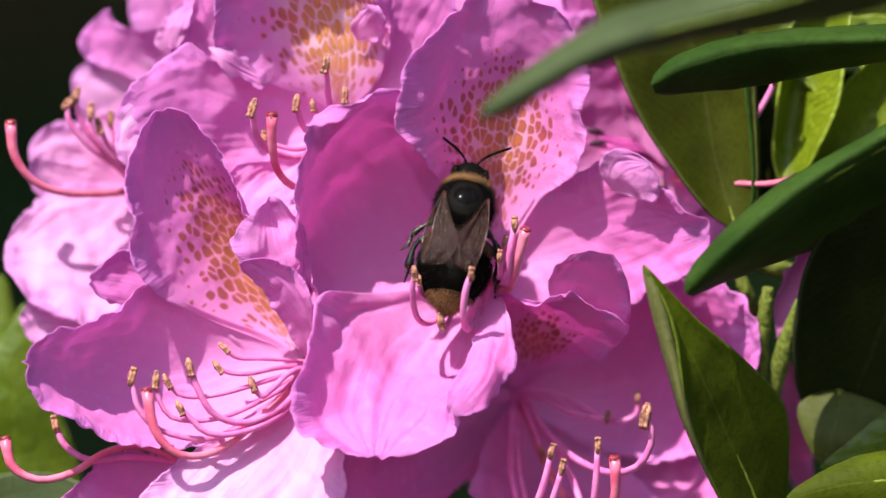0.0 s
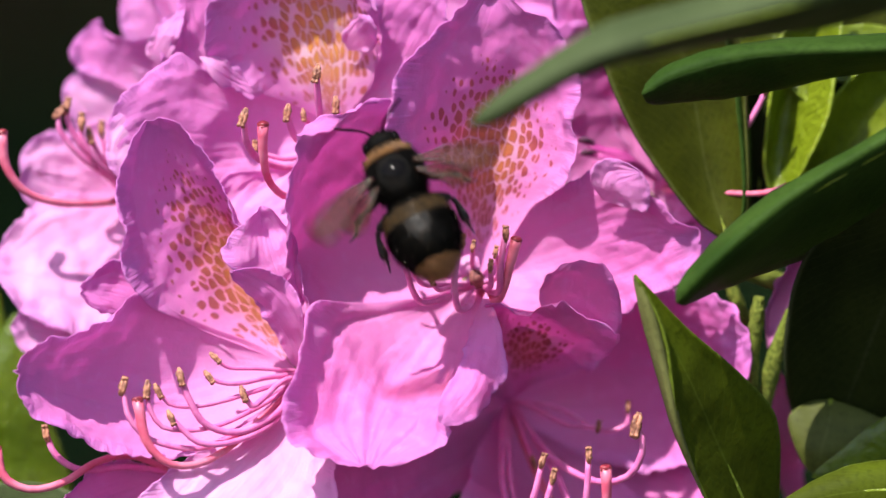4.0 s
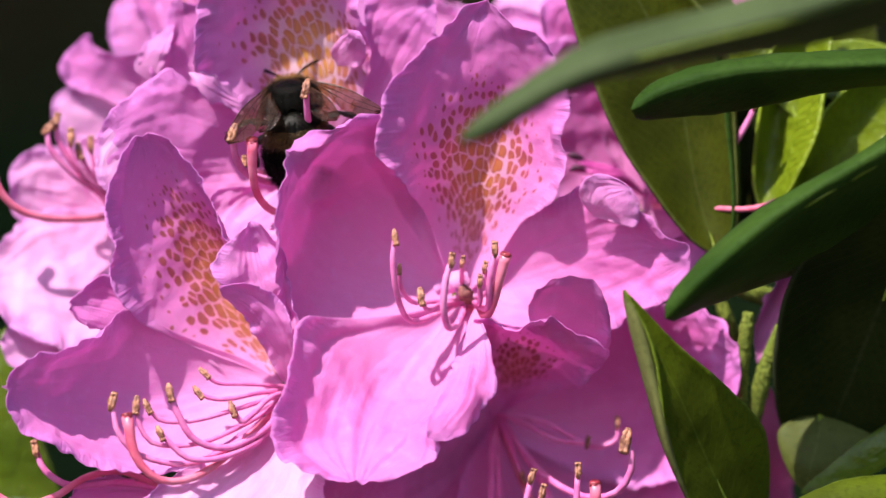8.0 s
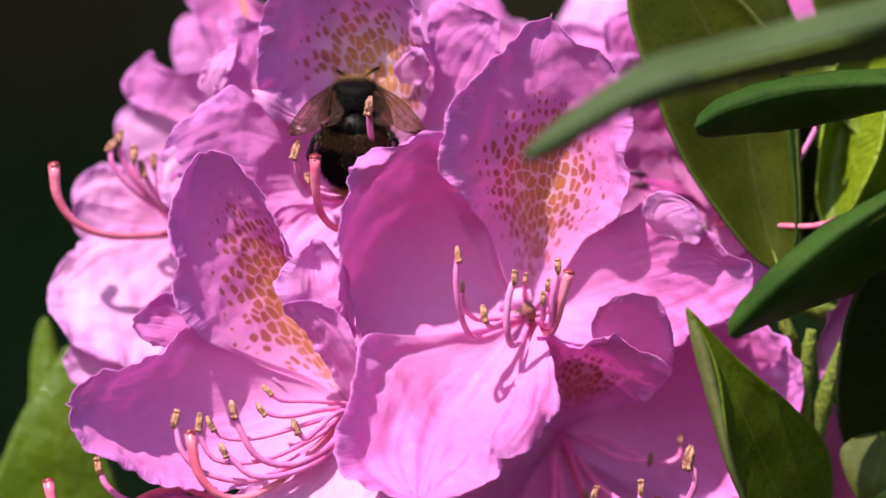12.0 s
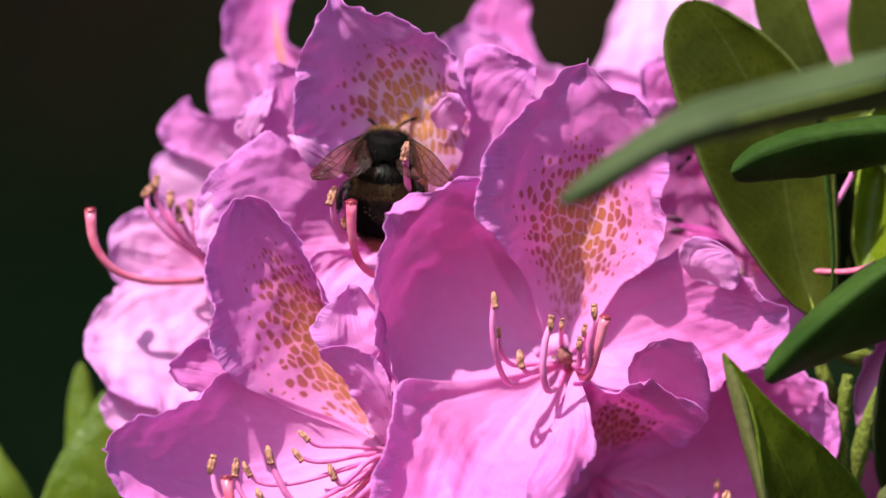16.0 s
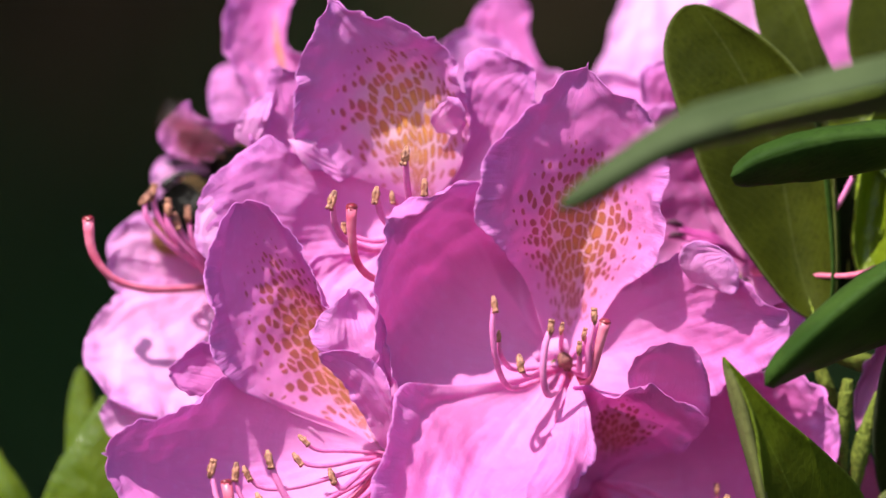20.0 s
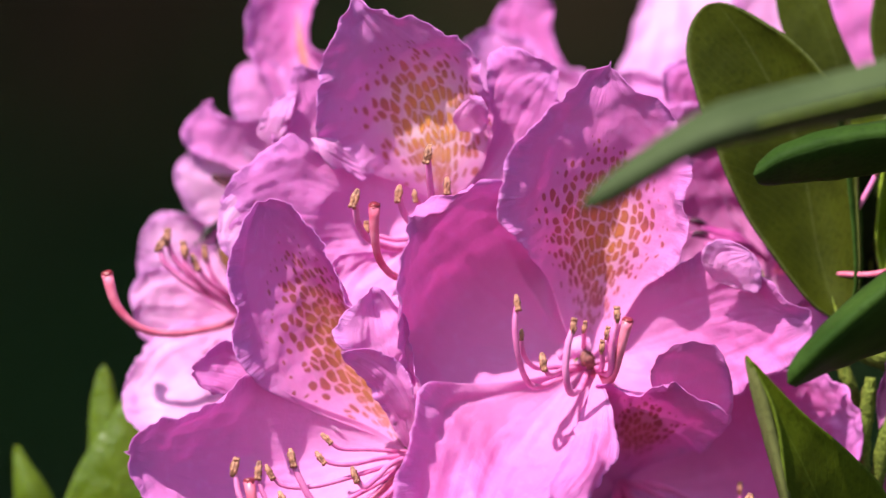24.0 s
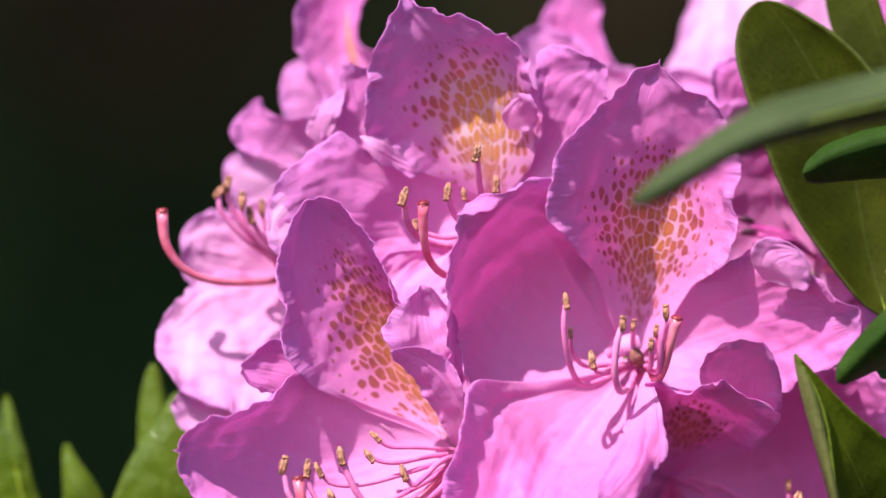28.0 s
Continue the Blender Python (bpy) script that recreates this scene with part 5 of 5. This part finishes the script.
def bumblebee():
    bee = thing("bumblebee", Vector((0, 0, 0)), "black and ochre banded bumblebee with a buff tail visiting the flowers", "insect")
    furry("thorax", bee, BLACK_FUR, (0, 0, 0), (3.05, 3.4, 2.45), 4200, 0.68, 1, "black furry thorax", (-0.98, 0.62), bald=0.86)
    furry("bald_patch", bee, BLACK_SHELL, (0, 0.0, 0.36), (2.35, 2.4, 2.25), 60, 0.4, 2, "glossy black back")
    furry("collar", bee, YELLOW_FUR, (0, 0.1, 0.05), (3.05, 3.4, 2.43), 2200, 0.68, 3, "ochre furry collar", (0.60, 0.86), 0.3)
    head = furry("head", bee, BLACK_FUR, (0, 4.7, -1.0), (1.9, 1.5, 1.8), 420, 0.45, 4, "black head")
    for s in (-1, 1):
        furry("eye", head, BLACK_SHELL, (s * 1.65, 4.7, -0.7), (0.55, 0.85, 1.15), 0, 0.1, 5)
        v, f = local_rod([(s * 0.5, 5.5, 0.1), (s * 1.1, 6.1, 0.8), (s * 2.2, 6.7, 1.4), (s * 4.0, 7.6, 1.8)], [0.15, 0.14, 0.17, 0.15], 7, 20, 0.15)
        local_mesh("antenna", v, f, BLACK_SHELL, head)
    waist = (0, -2.6, -0.6)
    abdomen = furry("abdomen", bee, TERGITE, (0, -7.0, -1.1), (3.75, 5.1, 3.0), 0, 0.1, 6, "banded abdomen", tilt=8, pivot=waist, taper=0.46)
    abdomen.location = Vector(waist) * MM
    for mat, lo, hi, n, lean, bald, label in ((BLACK_FUR, 0.80, 1.0, 300, 1.5, 0.95, ""), (BLACK_FUR, 0.62, 0.80, 500, 1.5, 0.93, ""), (OLIVE_FUR, 0.34, 0.66, 1500, 1.2, 1.4, "dull yellow band worn thin on the back"),
                                              (BLACK_FUR, 0.02, 0.28, 1100, 1.2, 0.94, "black band"), (BLACK_FUR, -0.68, 0.02, 2000, 1.2, 0.96, "black band"),
                                              (BUFF_FUR, -0.84, -0.64, 620, 0.7, 2.0, "buff tail band"), (BUFF_FUR, -1.0, -0.84, 420, 0.4, 2.0, "buff tail tip")):
        furry("band", abdomen, mat, (0, -7.0, -1.1), (3.77, 5.12, 3.02), round(n * 1.6), 0.75, int(lo * 100) + 200, label, (lo, hi), lean, 8, waist, bald, 0.46, False, 0.034 if mat is BUFF_FUR else 0.02)
    mid_legs, hind_legs = [], []
    for s in (-1, 1):
        leg(bee, [(s * 2.0, 2.4, -2.2), (s * 2.4, 3.4, -3.4), (s * 2.4, 4.4, -4.2), (s * 2.5, 5.2, -5.0), (s * 2.7, 5.8, -5.6)], [0.36, 0.42, 0.26, 0.3, 0.12], 60, 31, "black foreleg")
        hip = (s * 2.6, 0.2, -2.2)
        mid_legs.append((leg(bee, [(0, 0, 0), (s * 1.3, -0.2, 0.3), (s * 2.2, 0, 0.6), (s * 2.6, 0.2, 0.6), (s * 3.6, 0.6, 0.3), (s * 4.1, 0.7, 0.1), (s * 4.4, 0.65, -0.1), (s * 5.3, 0.5, -0.4), (s * 6.2, 0.9, -0.6)],
                              [0.28, 0.42, 0.36, 0.20, 0.40, 0.34, 0.15, 0.16, 0.07], 260, 32,
                          "black middle leg dusted with pollen", hip), s, Vector(hip) * MM))
        hip = (s * 2.4, -2.6, -2.2)
        hind_legs.append((leg(bee, [(0, 0, 0), (s * 1.6, -0.8, -0.8), (s * 2.3, -1.6, -1.1), (s * 2.5, -3.4, -2.0), (s * 2.5, -4.0, -2.6), (s * 2.7, -4.8, -3.8)], [0.36, 0.5, 0.26, 0.52, 0.16, 0.1], 260, 33,
                              "black hind leg dusted with pollen", hip), Vector(hip) * MM))
    rng = random.Random(9)
    verts, faces = [], []
    for _ in range(90):
        a, b = rng.uniform(0, 6.28), rng.uniform(-1, 1)
        c = Vector((4.3 * math.cos(a) * math.sqrt(1 - b * b), -7.0 + 5.4 * b, -1.1 + 3.6 * math.sin(a) * math.sqrt(1 - b * b)))
        if c.y > -7 and rng.random() < 0.7:
            continue
        r, q = rng.uniform(0.02, 0.05), len(verts)
        verts += [(c + Vector(d) * r) * MM for d in ((1, 0, 0), (-1, 0, 0), (0, 1, 0), (0, -1, 0), (0, 0, 1), (0, 0, -1))]
        faces += [(q + i, q + j, q + k) for i in (0, 1) for j in (2, 3) for k in (4, 5)]
    local_mesh("pollen", verts, faces, POLLEN, bee, "pale pollen grains")["kind"] = "stuff"
    wings = []
    for s in (-1, 1):
        wings.append((wing(bee, s, 9.6, 2.1, "forewing", (s * 2.4, 0.2, 2.0), 0.7), s, 1.0, Vector((s * 2.4, 0.2, 2.0)) * MM))
        wings.append((wing(bee, s, 6.4, 1.6, "hindwing", (s * 2.2, -0.9, 1.7), 0.4), s, 0.5, Vector((s * 2.2, -0.9, 1.7)) * MM))
    return bee, wings, mid_legs, hind_legs, abdomen, Vector(waist) * MM


BEE, WINGS, MID_LEGS, HIND_LEGS, ABDOMEN, WAIST = bumblebee()


def bee_pose(x, y, near, heading, pitch=0.0, bank=0.0):
    """heading: degrees clockwise from upright; pitch: head away from the eye; bank: back towards its right side."""
    h, p, b = radians(heading), radians(pitch), radians(bank)
    f0, away = Vector((math.sin(h), 0, math.cos(h))), Vector((0, 1, 0))
    f = f0 * math.cos(p) + away * math.sin(p)
    d = f0 * math.sin(p) - away * math.cos(p)
    r = f.cross(d)
    d2 = d * math.cos(b) + r * math.sin(b)
    r2 = f.cross(d2)
    m = Matrix((r2, f, d2)).transposed().to_4x4()
    m.translation = place(x, y, near)
    return m


def ant():
    """A small black ant; millimetres, head along y, back along z."""
    bug = thing("ant", Vector((0, 0, 0)), "tiny black ant walking on a magenta petal", "insect")
    furry("head", bug, BLACK_SHELL, (0, 0.85, 0.35), (0.26, 0.32, 0.22), 0, 0.1, 51)
    furry("thorax", bug, BLACK_SHELL, (0, 0.25, 0.38), (0.18, 0.42, 0.20), 0, 0.1, 52)
    furry("waist", bug, BLACK_SHELL, (0, -0.25, 0.34), (0.09, 0.14, 0.16), 0, 0.1, 53)
    furry("gaster", bug, BLACK_SHELL, (0, -0.80, 0.38), (0.36, 0.52, 0.32), 30, 0.12, 54)
    for s in (-1, 1):
        v, f = local_rod([(s * 0.1, 1.1, 0.42), (s * 0.35, 1.35, 0.62), (s * 0.45, 1.75, 0.40)], [0.035, 0.035, 0.04], 5, 10)
        local_mesh("antenna", v, f, BLACK_SHELL, bug)
        for y, out, reach in ((0.5, 1.0, 0.75), (0.25, 1.15, 0.05), (0.0, 1.1, -0.75)):
            v, f = local_rod([(s * 0.15, y, 0.3), (s * 0.55 * out, y + reach * 0.4, 0.62), (s * 0.85 * out, y + reach * 0.8, 0.25), (s * 1.1 * out, y + reach * 1.1, 0.02)], [0.06, 0.055, 0.045, 0.03], 5, 12)
            local_mesh("leg", v, f, BLACK_SHELL, bug)
    return bug


ANT = ant()


def motions():
    walk(ANT, [(t, bee_pose(*q)) for t, *q in ((0, 1150, 128, -236, 265), (14.0, 1150, 128, -236, 262), (14.5, 1092, 130, -238, 255), (14.8, 1078, 131, -240, 240), (15.1, 1072, 136, -241, 222), (15.6, 1071, 139, -241, 218),
                                               (16.0, 1069, 134, -240, 224), (16.2, 1067, 127, -238, 270), (16.4, 1068, 118, -236, 330), (16.6, 1073, 102, -232, 380), (17.0, 1096, 74, -226, 400), (17.6, 1140, 20, -222, 400), (28, 1160, 0, -222, 400))])
    walk(BEE, [(t, bee_pose(*q)) for t, *q in (
        (0, 822, 366, 35, 10, 34), (0.3, 838, 366, 35, 15, 34), (0.6, 826, 362, 37, 11, 22), (0.9, 772, 378, 41, 6, 6), (1.2, 762, 376, 41, 4), (1.6, 768, 364, 39, 0),
        (2.0, 814, 353, 35, 5), (2.4, 790, 350, 37, 2), (2.8, 778, 368, 39, -2), (3.2, 768, 362, 41, -6), (3.5, 776, 366, 41, -9),
        (3.9, 740, 330, 150, -20, 20), (4.4, 560, 80, 260, -40, 30), (4.9, 330, -120, 260, -10, 30), (5.3, 330, -60, 240, 30, 35, -20),
        (5.5, 342, -22, 200, 38, 30, -20), (5.7, 345, 2, 180, 35, 30, -15), (5.8, 400, 25, 150, 32, 30, -10), (5.9, 473, 42, 100, 12, 44), (6.0, 522, 104, 50, 2, 62),
        (6.2, 520, 112, 20, 0, 58), (6.4, 520, 118, -10, 0, 48), (6.8, 530, 124, -110, 2, 56), (7.3, 552, 122, -50, 0, 64), (7.6, 560, 134, -30, -4, 68), (8.0, 551, 136, -30, -8, 68),
        (8.5, 554, 140, -30, -10, 68), (9.0, 538, 140, -30, -12, 68), (10, 543, 118, -30, -5, 68), (11, 548, 108, -30, -2, 68), (12, 551, 107, -30, 0, 68), (12.5, 548, 106, -30, 0, 68),
        (14.5, 546, 112, -30, 2, 68), (15, 546, 116, -30, 3, 68), (16, 541, 116, -30, 3, 68), (16.6, 535, 116, -60, 0, 46), (17, 526, 114, -52, -3, 34), (17.5, 503, 114, -44, -5, 14), (17.8, 485, 122, -30, -24, 14), (18.0, 480, 122, -20, -26, 20),
        (18.2, 468, 98, 20, -10, 5), (18.3, 432, 64, 70, -4, 10), (18.4, 368, 30, 120, -2, 25), (18.5, 304, 5, 140, 5, 45), (18.6, 279, -12, 140, 15, 45), (18.7, 258, -40, 120, 22, 30, -20),
        (18.8, 165, -34, 80, 24, 15, -30), (18.9, 145, -34, 40, 26, 10, -40), (19.0, 16, 24, 60, 42, 5, -50), (19.2, -85, 16, 0, 60, 0, -60), (19.4, 28, 5, -60, 36, 10, -40), (19.6, 210, 28, -140, 45, 15, -30),
        (19.8, 205, 120, -225, 36, 15, -20), (20.0, 284, 146, -330, 48, 30), (20.3, 290, 168, -345, 44, 36), (20.6, 304, 180, -362, 42, 44), (21.0, 326, 206, -400, 40, 46), (21.5, 326, 216, -415, 40, 60), (23.5, 312, 225, -410, 40, 66), (24.5, 304, 222, -420, 40, 72),
        (24.7, 258, 136, -300, 30, 30), (24.8, 240, 130, -225, 25, 20), (24.9, 222, 132, -200, 15, 20), (25.0, 158, 122, -330, 4, 28), (25.1, 85, 136, -140, 40, 10, -30), (25.2, -2, 85, -120, 58, 0, -60), (25.4, -34, 56, -120, 58, 0, -60), (25.5, -22, 47, -180, 62, 0, -60),
        (25.6, 71, 57, -300, 58, 0, -50), (25.7, 118, 85, -460, 35, 5, -40), (25.85, 210, 130, -520, 40, 10, -30), (26.2, 300, 180, -560, 40, 20), (28, 320, 220, -580, 40, 20))])
    # wings: seconds, spread of the left and right one in degrees, whether they beat, and how far they hang down
    states = ((0, 6, -4, 0, 0), (0.9, 6, 2, 0, 0), (2.0, 7, -4, 0, 0), (2.6, 8, 4, 0, 0), (3.5, 12, 10, 0, 0), (3.7, 75, 75, 1, 0), (7.2, 82, 82, 1, 0), (7.3, 70, 74, 0, 12), (7.6, 36, 50, 0, 16), (8.0, 34, 50, 0, 16),
              (8.5, 32, 50, 0, 16), (9.5, 32, 48, 0, 16), (10.0, 32, 38, 0, 14), (11, 32, 35, 0, 14), (12, 30, 34, 0, 14), (15, 34, 34, 0, 14), (16.0, 36, 34, 0, 14), (16.5, 34, 42, 0, 14), (17.0, 26, 48, 0, 14), (17.5, 28, 52, 0, 10),
              (17.8, 40, 64, 0, 0), (17.9667, 75, 75, 1, 0), (20.2, 75, 75, 1, 0), (20.4, 40, 40, 0, 0), (24.6, 40, 40, 0, 0), (24.7667, 75, 75, 1, 0), (26.3, 75, 75, 1, 0), (26.5, 20, 20, 0, 0), (28, 20, 20, 0, 0))
    keys = []
    for a, b in zip(states, states[1:]):
        if a[3] and b[3]:
            n = max(1, round((b[0] - a[0]) * FPS))
            for k in range(n):
                f = k / n
                keys.append((a[0] + (b[0] - a[0]) * f, a[1] + (b[1] - a[1]) * f, a[2] + (b[2] - a[2]) * f, (-50, 0, 50, 0)[k % 4], 0, 1))
        else:
            keys.append((*a[:3], 0, a[4], 0))
    keys.append((*states[-1][:3], 0, 0, 0))
    for ob, side, share, at in WINGS:
        rows = []
        for t, left, right, lift, droop, beat in keys:
            spread = (right if side > 0 else left) * (0.85 if beat and share < 1 else share)
            turn = Matrix.Rotation(radians(droop), 4, "X") @ Matrix.Rotation(radians(side * spread), 4, "Z") @ Matrix.Rotation(radians(lift), 4, "X") @ Matrix.Rotation(radians(side * 12), 4, "Y")
            rows.append((t, Matrix.Translation(at) @ turn))
        walk(ob, rows)
    # the outer floret sinks under the bee's weight and springs back
    root, rest = place(640, 520, -620), SAGGING.matrix_basis.copy()
    walk(SAGGING, [(t, Matrix.Translation(root + Vector((push * U, 0, 0))) @ Matrix.Rotation(-drop / 620, 4, "Y") @ Matrix.Translation(-root) @ rest) for t, drop, push in (
        (0, 0, 0), (19.4, 0, 0), (19.8, 4, 0), (20.0, 8, 0), (20.3, 36, 5), (20.6, 38, 6), (21.0, 24, 2), (21.5, 54, 10), (23.5, 96, 28), (24.0, 104, 32), (24.5, 84, 22), (24.8, 42, 8),
        (25.0, 25, 2), (25.2, 30, 6), (25.4, 17, 2), (25.7, 10, 0), (26.2, 0, 0), (28, 0, 0))])
    # stamens that the bee pushes down while it sits on them
    for ob, foot, deg in PRESSED:
        p = place(*foot) - home(ob.parent)
        walk(ob, [(t, Matrix.Translation(p) @ Matrix.Rotation(radians(deg * f), 4, "X") @ Matrix.Translation(-p)) for t, f in (
            (0, 1.0), (0.6, 0.96), (0.9, 1.02), (2.0, 0.94), (2.8, 1.03), (3.5, 1.0), (3.8, 0.15), (4.0, -0.1), (4.2, 0.0), (28, 0.0))])
    # the abdomen and the hind legs bend down while the bee feeds, by angles chosen to fit the camera's view
    bends = ((0, 8), (3.5, 6), (4, 0), (6.0, 16), (6.6, 26), (7.4, 78), (12, 86), (16, 84), (17, 46), (18, 52), (18.3, 5), (19, 8), (20, 10), (25, 8), (28, 8))
    walk(ABDOMEN, [(t, Matrix.Translation(WAIST) @ Matrix.Rotation(radians(bend), 4, "X")) for t, bend in bends])
    for ob, at in HIND_LEGS:
        walk(ob, [(t, Matrix.Translation(at) @ Matrix.Rotation(radians(bend * 0.9), 4, "X")) for t, bend in bends])
    # middle legs: seconds and how far the left and right one fold back, in degrees
    for ob, side, at in MID_LEGS:
        walk(ob, [(t, Matrix.Translation(at) @ Matrix.Rotation(radians(-side * (right if side > 0 else left)), 4, "Z") @ Matrix.Rotation(radians(side * 10), 4, "Y")) for t, left, right in (
            (0, 62, 70), (1.7, 60, 70), (1.9, -30, 70), (2.1, -32, 70), (2.3, 10, 70), (2.7, -4, 72), (3.5, -2, 72), (3.8, 40, 40), (5.4, 30, 30), (6.0, 20, 38), (7.3, -12, 10), (9.2, -28, 40), (9.6, 78, 80), (16.5, 80, 80), (18, 55, 60), (28, 50, 50))])


motions()
